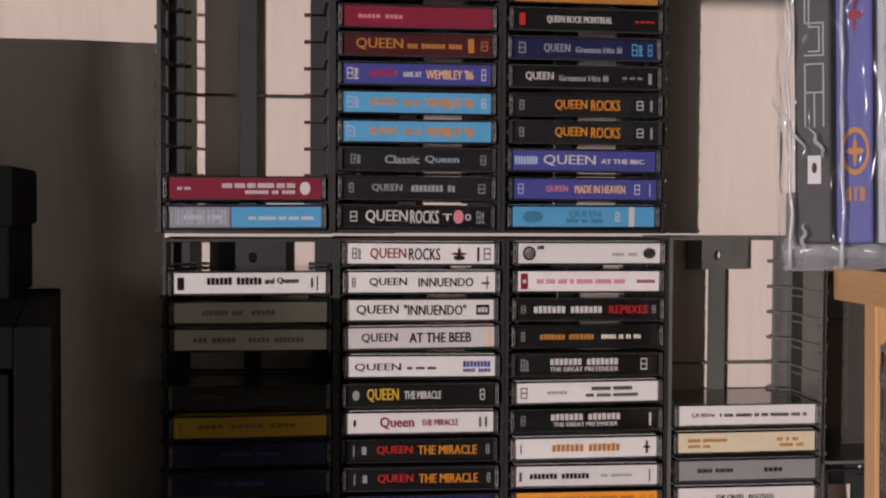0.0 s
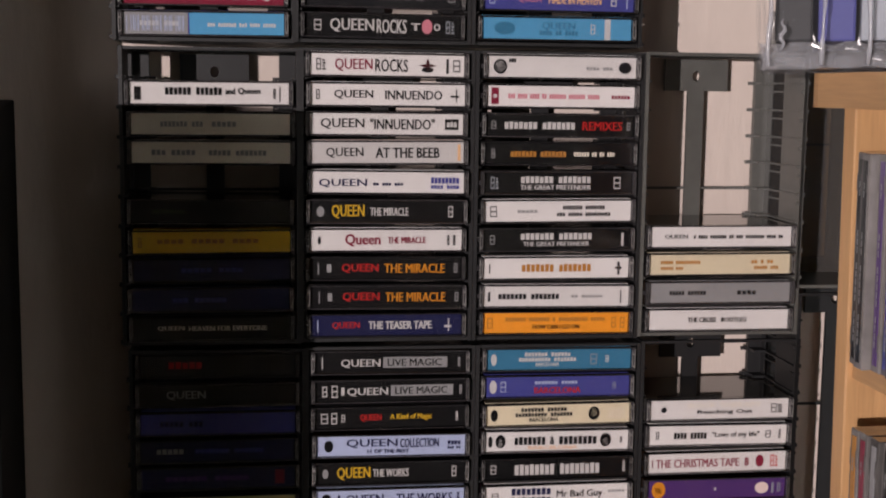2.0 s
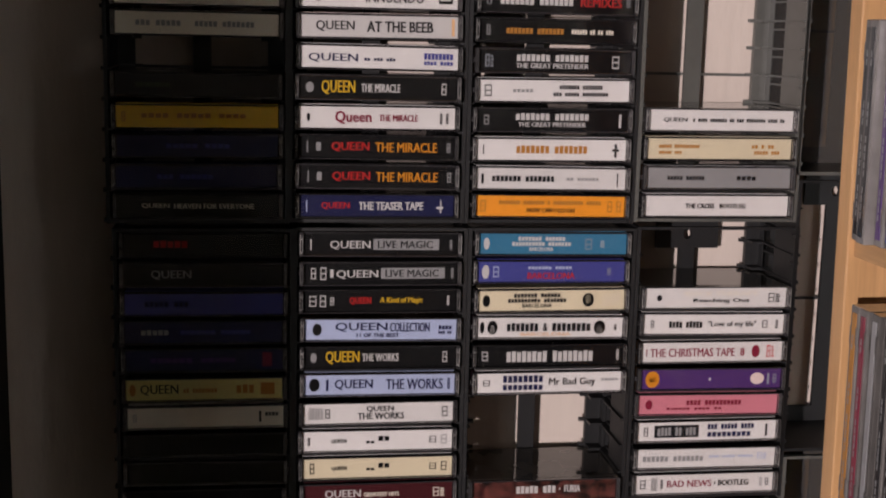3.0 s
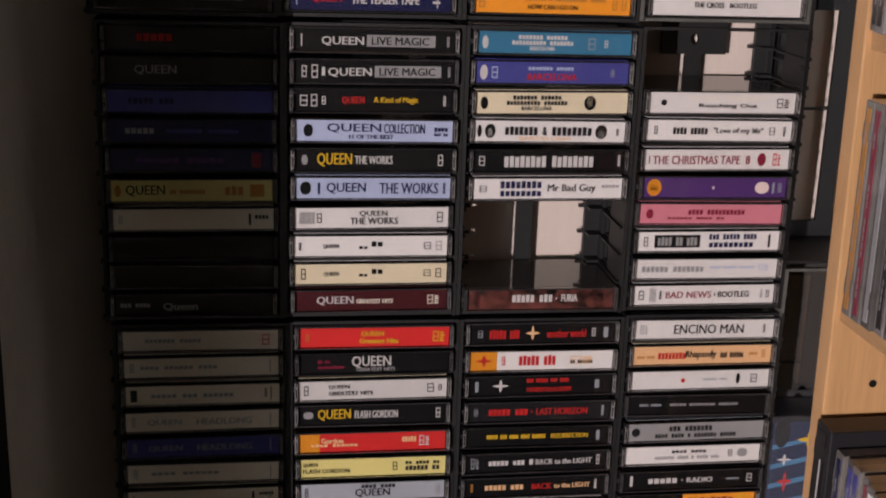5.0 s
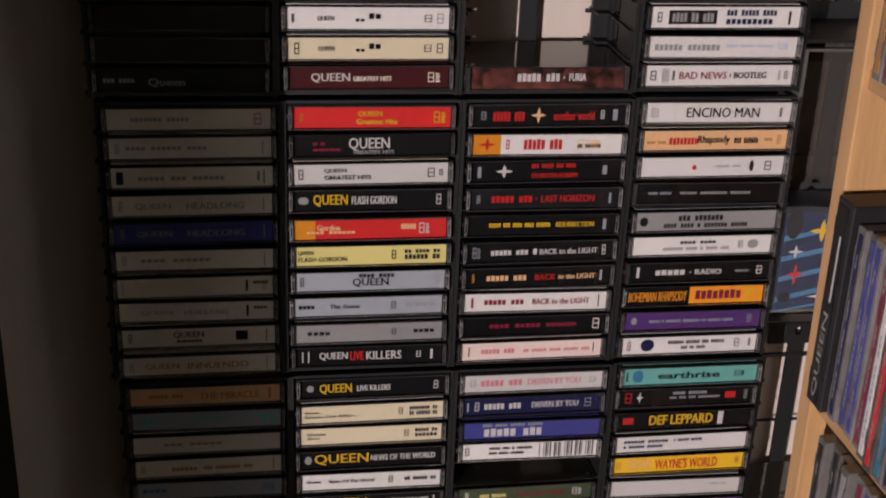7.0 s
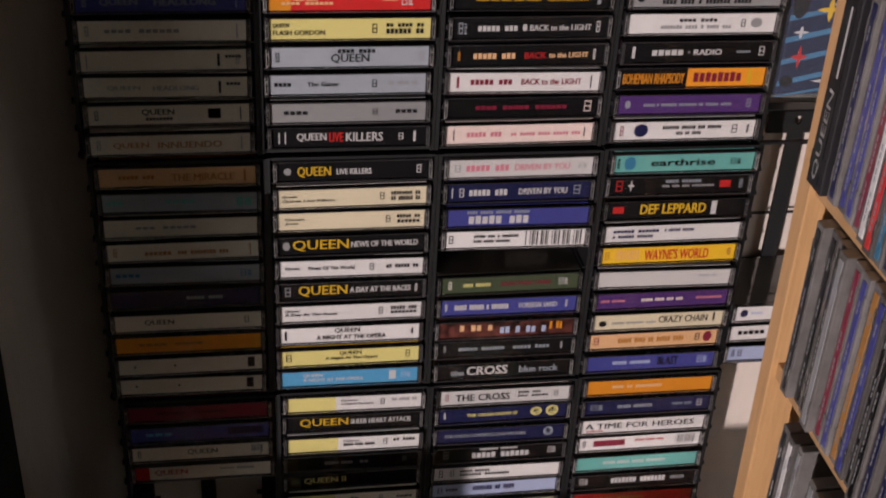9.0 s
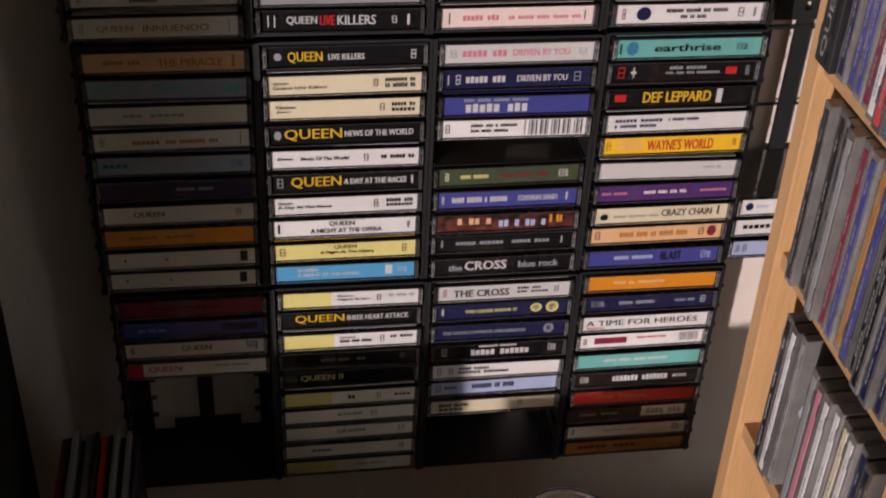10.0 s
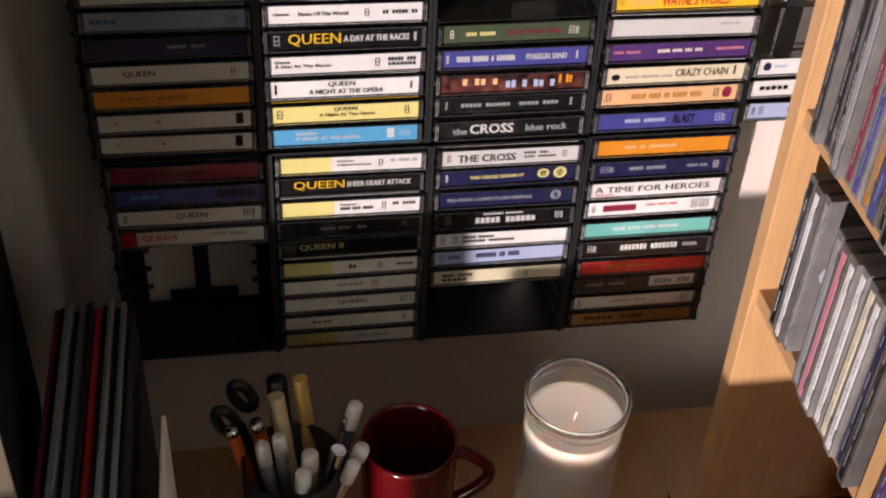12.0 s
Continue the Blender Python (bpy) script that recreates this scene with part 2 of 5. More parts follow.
def wall_with_window(name, window, along, size, opening, turn, steps=()):
    """A wall of length size along x with one window; opening: x0, x1, sill, head. steps: x0, x1, top of blocks added on
    its sill to shape the sunlight.
    """
    a, b, sill, head = opening
    at = along @ pose(0, 0, 0, 0, 0, turn)
    bm = slab(bmesh.new(), 0, -0.1, 0, size, 0, sill)
    slab(bm, 0, -0.1, head, size, 0, 2.5)
    slab(bm, 0, -0.1, sill, a, 0, head)
    slab(bm, b, -0.1, sill, size, 0, head)
    for x0, x1, top in steps:
        slab(bm, x0, -0.1, sill, x1, -0.012, top)
    structure(name, bm, PLAIN).matrix_basis = at
    bm = slab(bmesh.new(), a, -0.08, head - 0.05, b, -0.02, head)
    slab(bm, a, -0.08, sill, a + 0.05, -0.02, head - 0.05)
    slab(bm, b - 0.05, -0.08, sill, b, -0.02, head - 0.05)
    structure(window, bm, PLAIN).matrix_basis = at


# the two sill blocks are added, out of view, to set the sunlight's lower edge
wall_with_window("wall_south", "window_1", pose(-2.7, -2.6, 0), 4.2, (0.46, 1.56, 0.84, 2.13), 0, ((0.51, 0.955, 1.036), (1.045, 1.51, 0.974)))
# added opening, no known window: lets in fill light from the east
wall_with_window("wall_east", "fill_opening", pose(1.4, -2.6, 0), 2.8, (0.06, 1.30, 1.20, 2.35), 90)
structure("floor", box(-2.7, -2.7, -0.1, 1.5, 0.20, 0), CARPET)
structure("ceiling", box(-2.7, -2.7, 2.5, 1.5, 0.20, 2.6), PLAIN)

DESK = 0.765


def make_desk():
    desk = thing("desk", "light birch desk with a plain worn top", "desk", pose(0, 0, 0))
    part("desktop", box(-0.9, -0.62, DESK - 0.03, 0.9, -0.018, DESK, 0.004), WOOD_FLAT, desk)
    for x in (-0.87, 0.83):
        for y in (-0.60, -0.07):
            part("leg", box(x, y, 0, x + 0.04, y + 0.04, DESK - 0.03, 0.003), WOOD, desk)


make_desk()

# ---- the cassette racks on the wall ----
PITCH, MODULE = 0.0195, 0.2011
COLUMN = (-0.1905, -0.0738, 0.0438, 0.1615, 0.2755)
RAISED = (-0.0008, -0.0001, -0.0001, 0.0010, 0.034)
INNER, BACK = 0.0560, 0.073


def column_x(c, m):
    return COLUMN[c] + 0.0033 * m


def slot_z(c, m, s):
    """The middle of a slot: column, module from the top, slot from the top."""
    return 1.84 - (m - 1) * MODULE - s * PITCH + RAISED[c]


def plate_with_hole(bm, x0, x1, z0, z1, y0, y1, hx, hz, r):
    outer = [(x0, z0), (hx, z0), (x1, z0), (x1, hz), (x1, z1), (hx, z1), (x0, z1), (x0, hz)]
    inner = [(hx + r * math.cos(a), hz + r * 1.25 * math.sin(a)) for a in (radians(225 + 45 * i) for i in range(8))]
    sides = []
    for y in (y0, y1):
        sides.append(([bm.verts.new((x, y, z)) for x, z in outer], [bm.verts.new((x, y, z)) for x, z in inner]))
    (fo, fi), (bo, bi) = sides
    for i in range(8):
        j = (i + 1) % 8
        bm.faces.new((fo[i], fo[j], fi[j], fi[i]))
        bm.faces.new((bo[j], bo[i], bi[i], bi[j]))
        bm.faces.new((fo[j], fo[i], bo[i], bo[j]))
        bm.faces.new((fi[i], fi[j], bi[j], bi[i]))
    return bm


def make_rack(RACK, label):
    """One black wall rack for ten cassettes; its origin is the first slot's middle."""
    top, low = 0.0105, -9 * PITCH - 0.0115
    rack = thing("cassette_rack", label, "cassette rack", pose(0, 0, 5), "wall racks")
    for side in (-1, 1):
        a, b = sorted((side * INNER, side * (INNER + 0.0026)))
        bm = slab(bmesh.new(), a, 0.004, low, b, 0.017, top)
        slab(bm, a, 0.060, low, b, BACK, top)
        slab(bm, a, 0.017, low + 0.005, b, 0.039, top - 0.004)
        c, d = sorted((side * INNER, side * (INNER - 0.0110)))
        slab(bm, c, BACK - 0.005, low, d, BACK - 0.0005, top)
        slab(bm, a, 0.017, top - 0.004, b, 0.060, top)
        slab(bm, a, 0.017, low, b, 0.060, low + 0.005)
        part("side_frame", bm, RACK, rack)
        bm = slab(bmesh.new(), a, 0.017, -0.0006, b, 0.060, 0.0006)
        c, d = sorted((side * INNER, side * (INNER - 0.0105)))
        slab(bm, c, 0.056, -0.0009, d, BACK - 0.005, 0.0009)
        c, d = sorted((side * (INNER - 0.0110), side * (INNER - 0.0155)))
        slab(bm, c, BACK - 0.0045, -0.0012, d, BACK - 0.001, 0.0012)
        c, d = sorted((side * INNER, side * (INNER - 0.0022)))
        slab(bm, c, 0.006, -0.0006, d, 0.056, 0.0006)
        c, d = sorted((side * (INNER + 0.0026), side * (INNER + 0.0042)))
        slab(bm, c, 0.0045, -0.0012, d, 0.0095, 0.0012)
        me = mesh_of("runner", bm, RACK)
        for s in range(10):
            part("runner", me, RACK, rack, at=pose(0, 0, -s * PITCH - 0.0094))
        if RACK is SMOKE:
            a, b = sorted((side * (INNER + 0.0006), side * (INNER + 0.0018)))
            part("side_panel", slab(bmesh.new(), a, 0.039, low + 0.005, b, 0.060, top - 0.004), TINTED, rack, "see-through smoky side")
    bm = plate_with_hole(bmesh.new(), -0.024, 0.024, -0.0155, top - 0.003, BACK - 0.003, BACK, 0, -0.0048, 0.0032)
    slab(bm, -0.0062, BACK - 0.003, low + 0.014, 0.0062, BACK, -0.0155)
    slab(bm, -0.028, BACK - 0.003, low + 0.001, 0.028, BACK, low + 0.014)
    part("back_bar", bm, RACK, rack)
    part("cross_bar", box(-INNER, BACK - 0.0015, -4.5 * PITCH - 0.001, INNER, BACK, -4.5 * PITCH + 0.001), RACK, rack)
    bm = slab(bmesh.new(), -INNER, 0.006, low, INNER, BACK, low + 0.0022)
    part("floor_plate", bm, RACK, rack)
    bm = slab(bmesh.new(), -INNER, 0.058, top - 0.002, INNER, BACK - 0.003, top)
    slab(bm, -INNER, 0.005, top - 0.002, INNER, 0.009, top)
    part("top_rail", bm, RACK, rack)
    return rack


first_rack = make_rack(RACK, "black plastic ladder-sided wall rack for ten cassettes")
make_rack(SMOKE, "smoky grey plastic ladder-sided wall rack for ten cassettes").matrix_basis = pose(column_x(3, 1), 0, slot_z(3, 1, 0))
smoky = make_rack(SMOKE, "smoky plastic wall rack with a see-through back, empty")
smoky.matrix_basis = pose(column_x(4, 1), 0, slot_z(4, 1, 0))
part("back_panel", slab(bmesh.new(), -INNER, BACK - 0.006, -9 * PITCH - 0.009, INNER, BACK - 0.0045, 0.008), TINTED, smoky, "see-through smoky back")
copy_thing(smoky, pose(column_x(4, 3), 0, slot_z(4, 3, 0)))["label"] = "smoky plastic wall rack holding one wrapped tape pack"
for c in range(5):
    for m in ((0, 1, 2, 3, 4, 5), (0, 1, 2, 3, 4, 5), (0, 1, 2, 3, 4, 5), (2, 3, 4, 5), (2, 4))[c]:
        z = 1.2395 if (c, m) == (4, 4) else slot_z(c, m, 0)
        at = pose(column_x(c, m), 0, z)
        if (c, m) == (0, 0):
            first_rack.matrix_basis = at
        else:
            copy_thing(first_rack, at)

# ---- the cassettes ----
CW, CH, SUNK = 0.1026, 0.0138, 0.0026


def case_mesh(mat):
    """The closed body of a cassette box, behind its front."""
    return mesh_of("case", rounded(slab(bmesh.new(), -0.0543, 0.0042, -0.0083, 0.0543, 0.0695, 0.0083), 0.0009, 2), mat)


def rim_mesh():
    """The front edge of a cassette box: thin lips above and below, pillars and hinge studs at the ends."""
    bm = slab(bmesh.new(), -0.0517, 0.0002, 0.0073, 0.0517, 0.0048, 0.0082)
    slab(bm, -0.0517, 0.0002, -0.0082, 0.0517, 0.0048, -0.0073)
    for s in (-1, 1):
        a, b = sorted((s * 0.0543, s * 0.0517))
        slab(bm, a, 0.0, -0.0081, b, 0.0048, 0.0081)
    rounded(bm, 0.0004, 1)
    for s in (-1, 1):
        a, b = sorted((s * 0.0543, s * 0.0551))
        slab(bm, a, 0.0045, -0.0016, b, 0.0075, 0.0016)
    return mesh_of("rim", bm, RIM)


def hinge_mesh():
    """Fine pale ribs and dots on the ends of the front."""
    bm = bmesh.new()
    for s in (-1, 1):
        slab(bm, s * 0.0538 - 0.00022, -0.0004, -0.0066, s * 0.0538 + 0.00022, 0.0004, 0.0066)
        slab(bm, s * 0.0522 - 0.00016, -0.0003, -0.0052, s * 0.0522 + 0.00016, 0.0004, 0.0058)
        for z in (-0.0052, 0.0034):
            slab(bm, s * 0.0530 - 0.0004, -0.0004, z - 0.0005, s * 0.0530 + 0.0004, 0.0002, z + 0.0005)
    return mesh_of("hinge", bm, HINGE)


RIM_MESH, HINGE_MESH = rim_mesh(), hinge_mesh()
WINDOW_MESH = mesh_of("clear_front", box(-0.0516, 0.0006, -0.0072, 0.0516, 0.0010, 0.0072), CLEAR_FRONT)
CASE_MESHES, CLEAR_MESH = [case_mesh(m) for m in CASE_TONES], case_mesh(CLEAR_CASE)
CARD_MESH = {}


def card_mesh(key, flap):
    """A folded card: its spine, and in a clear box the flap that runs back from it under the lid."""
    if (key, flap) not in CARD_MESH:
        bm = slab(bmesh.new(), -CW / 2, SUNK, -CH / 2, CW / 2, SUNK + 0.0012, CH / 2)
        if flap:
            slab(bm, -CW / 2, 0.0050, 0.00832, CW / 2, 0.0160, 0.00850)
        CARD_MESH[key, flap] = mesh_of("inlay_card", bm, MOTTLED if key == "*" else CARD[key])
    return CARD_MESH[key, flap]


SAY = dict(W="white", K="black", R="red", Y="yellow", O="orange", B="blue", N="navy", C="sky-blue", G="grey", P="purple", M="maroon", E="cream",
           T="teal", L="pale blue", D="charcoal", S="silver-grey", V="dark green", A="beige", I="pink", H="pale pink", Q="turquoise", X="crimson",
           F="dull yellow", J="peach", Z="brown")
SAY["*"] = "mottled red"


def make_cassette(c, m, s, text, z=None, show_top=False):
    """text: card colour; then pieces 'from to height middle colour words', in hundredths of the card."""
    fields = text.split(";")
    key, pieces = fields[0].strip(), [f.strip().split(None, 5) for f in fields[1:] if f.strip()]
    inks = [SAY[p[4]] for p in pieces if p[4] != key]
    label = "%s-spined cassette%s in a %s plastic case" % (SAY[key], " with %s print" % inks[0] if inks else "", "clear" if show_top else "dark")
    rng = random.Random(c * 1000 + m * 20 + s)
    at = pose(column_x(c, m) + rng.uniform(-0.0006, 0.0006), rng.uniform(-0.0012, 0.0022), (slot_z(c, m, s) if z is None else z) + rng.uniform(-0.0004, 0.0004), rng.uniform(-0.5, 0.5), rng.uniform(-0.35, 0.35), rng.uniform(-0.5, 0.5))
    tape = thing("cassette", label, "cassette", at, "cassettes in the racks")
    part("case", CLEAR_MESH if show_top else CASE_MESHES[rng.choice((0, 0, 1, 2, 2, 3))], CASE, tape)
    part("rim", RIM_MESH, RIM, tape)
    tagged(part("hinge", HINGE_MESH, HINGE, tape), kind="stuff")
    part("clear_front", WINDOW_MESH, CLEAR_FRONT, tape)
    card = part("inlay_card", card_mesh(key, not show_top and rng.random() < 0.55), None, tape)
    layers = {}
    for x0, x1, h, mid, ink, words in pieces:
        x0, x1 = (float(x0) / 100 - 0.5) * CW, (float(x1) / 100 - 0.5) * CW
        zc, hh = (float(mid) / 100 - 0.5) * CH, float(h) / 200 * CH
        level = 0 if words == "$" else 1
        verts, faces = layers.setdefault((ink, level, len(layers) if level == 0 else 0), ([], []))
        if words == "$":
            put_quad(verts, faces, x0, x1, zc - hh, zc + hh)
        elif words == "@":
            put_disc(verts, faces, (x0 + x1) / 2, zc, (x1 - x0) / 2, hh)
        elif words == "*":
            put_disc(verts, faces, (x0 + x1) / 2, zc, (x1 - x0) / 2, hh, 4)
        elif words == "%":
            put_barcode(verts, faces, x0, x1, zc - hh, zc + hh)
        elif words == "[]":
            x0, x1, hh = x0 + (x1 - x0) * 0.12, x1 - (x1 - x0) * 0.12, hh * 0.78
            w = 0.0006
            wide = x1 - x0 > 0.0048
            xm = x0 + (x1 - x0) * 0.5 if wide else x1
            put_quad(verts, faces, x0, x0 + w, zc - hh, zc + hh)
            put_quad(verts, faces, xm - w, xm, zc - hh, zc + hh)
            for k in (-1, 0, 1):
                put_quad(verts, faces, x0 + w, xm - w, zc + hh * 0.9 * k - hh * 0.1, zc + hh * 0.9 * k + hh * 0.1)
            if wide:
                for k in range(4):
                    put_quad(verts, faces, xm + w * 1.6, x1 - w * (k % 2), zc + hh * (0.5 * k - 1), zc + hh * (0.5 * k - 0.68))
        elif words[0] == "#":
            put_bars(verts, faces, words, x0, x1, zc - hh, zc + hh)
        else:
            put_word(verts, faces, words, x0, x1, zc - hh, zc + hh)
    for (ink, level, n), (verts, faces) in layers.items():
        me = bpy.data.meshes.new("lettering")
        me.from_pydata(verts, [], faces)
        me.materials.append(INK[ink])
        piece = part("panel" if level == 0 else "lettering", me, None, card, at=pose(0, SUNK - 0.0001 - 0.00005 * min(n, 3) - 0.00024 * level, 0))
        if level:
            tagged(piece, kind="stuff")
    return tape


ENDS = "; 3 4 70 50 {0} #; 93 96 60 50 {0} []"      # a fine line and a small mark at the ends of a card
EL = "; 3.5 6.5 62 50 {0} []; 94 95 72 50 {0} #"
EB = "; 2.5 8 66 50 {0} #; 90 92 60 50 {0} [];  94 95 74 50 {0} #"


def e(kind, ink):
    return kind.format(ink)


SPINES = {
    # far left column
    (0, 0): [None] * 8 + ["X; 6 15 14 50 W ### ####; 35 83 24 64 W ##### ##### #### ######## #### ####; 50 83 18 32 W ####### ## ####; 86 93 66 50 W @",
                          "B; 0 40 100 50 G $; 2 38 70 50 L %; 41 100 100 50 C $; 10 35 22 50 W ##### ####; 52 95 18 45 W ### ####### ### #### #####"],
    (0, 1): [None, "W; 22 58 36 60 K ###### ######; 60 66 30 60 K and; 68 82 34 60 K Queen" + e(EB, "K"), "A; 18 45 26 50 G ####### ###; 50 66 26 50 G #####", "A; 12 40 26 50 G ### #####; 48 85 26 50 G ##### #######", None,
             "D; 12 34 20 50 V ####", "Y; 3 6 60 50 Z []; 15 80 22 55 Z #### ##### ####", "N; 30 70 22 50 B ##### ####", "N; 25 60 22 50 B ### ######", "K; 15 32 24 50 A QUEEN; 35 85 24 50 A HEAVEN FOR EVERYONE"],
    (0, 2): ["K; 18 40 34 55 R #####; 60 80 20 50 D ####", "K; 17 42 46 50 G QUEEN; 58 80 18 50 D ######", "B; 12 40 28 50 N ##### ###", "N; 10 28 26 50 G #####; 35 80 20 50 B ####### ######", "N; 15 70 24 50 P ###### #####; 87 93 70 50 X $",
             "F; 2 6 60 50 Z @; 9 33 54 50 K QUEEN; 36 58 22 45 Z ## ########; 70 82 44 50 Z ###; 86 95 60 50 Z $", "A; 3 6 50 50 G []; 84 86 60 50 D #; 88 97 20 60 D ####", "K; 10 40 20 50 D ####", "K; 30 60 20 50 D #####", "K; 3 22 20 50 G ### ####; 30 52 44 40 G Queen"],
    (0, 3): ["A; 14 50 20 50 G ####### #####; 89 95 70 50 R []", "A; 10 60 18 50 G #### ###### ####" + e(EL, "G"), "A; 16 70 20 45 S ##### ### ######" + e(EB, "D"), "A; 14 36 34 45 G QUEEN; 46 82 34 45 G HEADLONG" + e(EL, "G"), "B; 14 36 34 45 S QUEEN; 46 82 34 45 S HEADLONG" + e(EL, "S"),
             "A; 15 60 18 50 G #### ######" + e(EL, "G"), "A; 82 84 66 50 K #; 87 97 16 65 K #####" + e(ENDS, "G"), "A; 14 34 26 45 G QUEEN; 42 70 26 45 G HEADLONG; 82 84 66 50 K #; 87 96 16 65 K ####", "A; 33 53 36 62 K QUEEN; 35 52 16 28 K ########; 74 82 52 50 K $" + e(EL, "K"), "A; 14 36 34 45 Z QUEEN; 42 82 34 45 Z INNUENDO" + e(EL, "G")],
    (0, 4): ["O; 0 100 100 50 J $; 12 35 22 50 Z ##### ###; 46 86 40 45 Z THE MIRACLE; 92 94 70 50 Z #", "S; 2 14 24 50 Q ###; 40 60 20 55 Q ####; 86 97 50 50 Q ##", "A; 20 60 16 50 G ### #####", "A; 24 42 22 40 Z ######; 46 80 22 40 Z ### ######## ###" + e(EL, "Z"), "S; 3 20 22 50 T ####; 86 96 50 50 T [] ",
             "N; 50 75 18 50 S ##### ####", "A; 20 40 36 50 K QUEEN; 88 92 50 50 K []", "O; 15 60 18 50 Z #### ####", "A; 10 12 14 50 K #; 38 40 14 50 K #; 90 95 66 50 K $", "A; 10 12 14 50 K #; 40 42 14 50 K #; 89 94 66 50 K $"],
    (0, 5): ["X; 20 70 20 50 M ##### ######", "B; 10 30 20 50 C ###; 70 96 50 50 N $", "A; 40 62 40 50 K QUEEN; 87 96 50 60 G ####" + e(EL, "K"), "A; 0 10 100 50 R $; 14 38 44 50 R QUEEN; 62 88 18 60 G ##### ######"] + [None] * 6,
    # second column
    (1, 0): [None, "D; 20 60 20 50 M #### #####", "I; 0 100 100 50 X $; 10 40 20 50 I ##### ####", "M; 9 40 58 52 Z QUEEN; 43 80 24 45 Z ### ####### ####; 84 88 70 50 Z $; 92 98 60 50 Z []", "P; 0 100 100 50 B $; 2 12 74 50 W []; 18 36 40 50 R QUEEN; 41 53 26 48 W LIVE AT; 56 88 48 50 J WEMBLEY '86; 93 97 76 50 W []",
             "C; 2 12 74 50 L [] ; 18 36 40 50 O QUEEN; 41 53 26 48 O LIVE AT; 56 88 48 50 O WEMBLEY '86; 93 97 60 50 W []", "C; 2 10 74 50 L []; 18 36 40 50 O QUEEN; 41 53 26 48 O LIVE AT; 56 88 48 50 O WEMBLEY '86", "D; 4 13 60 50 S []; 28 51 42 50 S Classic; 55 78 42 50 S Queen; 92 97 60 50 G []", "D; 4 8 60 50 G []; 20 40 40 50 G QUEEN; 46 76 34 50 G ######## ##; 91 97 60 50 G []",
             "K; 5 11 66 50 W []; 16 44 66 50 W QUEEN; 46 65 66 50 W ROCKS; 68 74 34 50 W T; 75 82 70 52 I @; 83 87 34 50 W O; 90 97 76 50 S []"],
    (1, 1): ["W; 3 11 70 50 K []; 16 40 60 48 X QUEEN; 42 63 60 48 K ROCKS; 70 82 70 50 M *; 72 80 26 30 D @; 88 90 74 50 K #; 92 98 74 50 K []", "W; 3 6 60 50 D []; 15 40 44 50 K QUEEN; 48 85 44 50 D INNUENDO; 94 95 66 50 K #; 90 97 10 45 K #", 'W; 7 35 52 50 K QUEEN; 39 81 52 50 K "INNUENDO"; 88 97 52 50 K $; 89 96 26 50 W ###',
             "H; 0 100 100 50 W $; 10 34 50 50 D QUEEN; 42 84 50 50 D AT THE BEEB; 96 98 80 50 J $", "W; 5 36 42 45 N QUEEN; 40 60 14 42 N ## ### ###; 78 97 30 62 B ########; 78 97 18 30 B #### ####", "K; 4 9 50 50 G @; 14 35 68 50 Y QUEEN; 39 64 40 50 W THE MIRACLE; 90 94 70 50 W []",
             "W; 5 7 40 50 D @; 23 46 62 50 X Queen; 51 76 32 50 X THE MIRACLE; 90 92 64 50 D []; 94 96 64 50 D []", "K; 5 6 60 50 G #; 11 14 40 50 G $; 21 45 46 50 R QUEEN; 49 89 46 50 O THE MIRACLE; 95 98 60 50 G []", "K; 5 6 60 50 G #; 11 14 40 50 G $; 21 45 46 50 R QUEEN; 49 89 46 50 O THE MIRACLE; 95 98 60 50 G []", "B; 0 100 100 50 N $; 4 5 60 50 L #; 14 32 36 50 R QUEEN; 38 80 40 50 W THE TEASER TAPE; 91 92 70 50 W #; 88 94 12 42 W #"],
    (1, 2): ["K; 4 5 60 50 W #; 17 43 44 45 W QUEEN; 45 88 54 50 G $; 48 84 36 50 D LIVE MAGIC; 95 97 60 50 G []", "K; 4 8 70 50 W []; 10 15 80 50 W []; 17 19 40 50 W $; 21 48 44 45 W QUEEN; 50 92 54 50 G $; 53 88 36 50 D LIVE MAGIC; 96 98 60 50 G []", "K; 3 9 66 50 W []; 10 15 74 50 W []; 17 20 50 50 W []; 30 44 38 50 R QUEEN; 50 78 36 50 Y A Kind of Magic; 94 96 60 50 W []",
             "L; 5 11 60 50 K @; 20 54 46 62 N QUEEN; 56 82 46 62 N COLLECTION; 34 62 20 22 N 11 OF THE BEST; 88 97 20 60 N ####; 88 97 14 35 N ### ##", "K; 4 8 50 50 G @; 14 36 66 50 Y QUEEN; 38 62 40 50 W THE WORKS; 91 95 70 50 W []", "L; 3 10 66 50 K @; 14 16 60 50 N #; 20 45 54 50 N QUEEN; 54 92 54 50 N THE WORKS; 95 97 70 50 N []",
             "W; 3 13 60 50 G %; 14 18 60 50 D []; 42 60 30 70 D QUEEN; 36 67 34 34 D THE WORKS; 92 97 66 50 K []", "W; 3 5 50 50 D []; 19 29 24 48 K QUEEN; 42 48 14 42 K ##; 50 58 26 60 K ##; 84 90 44 50 D []; 92 97 60 50 G []", "W; 0 100 100 50 E $; 4 8 70 50 K []; 19 29 24 48 K QUEEN; 42 48 14 42 K ##; 50 58 26 60 K ##; 84 90 44 50 D []; 92 97 60 50 D []", "M; 14 38 46 50 W QUEEN; 40 64 22 45 A GREATEST HITS; 86 96 60 50 A []"],
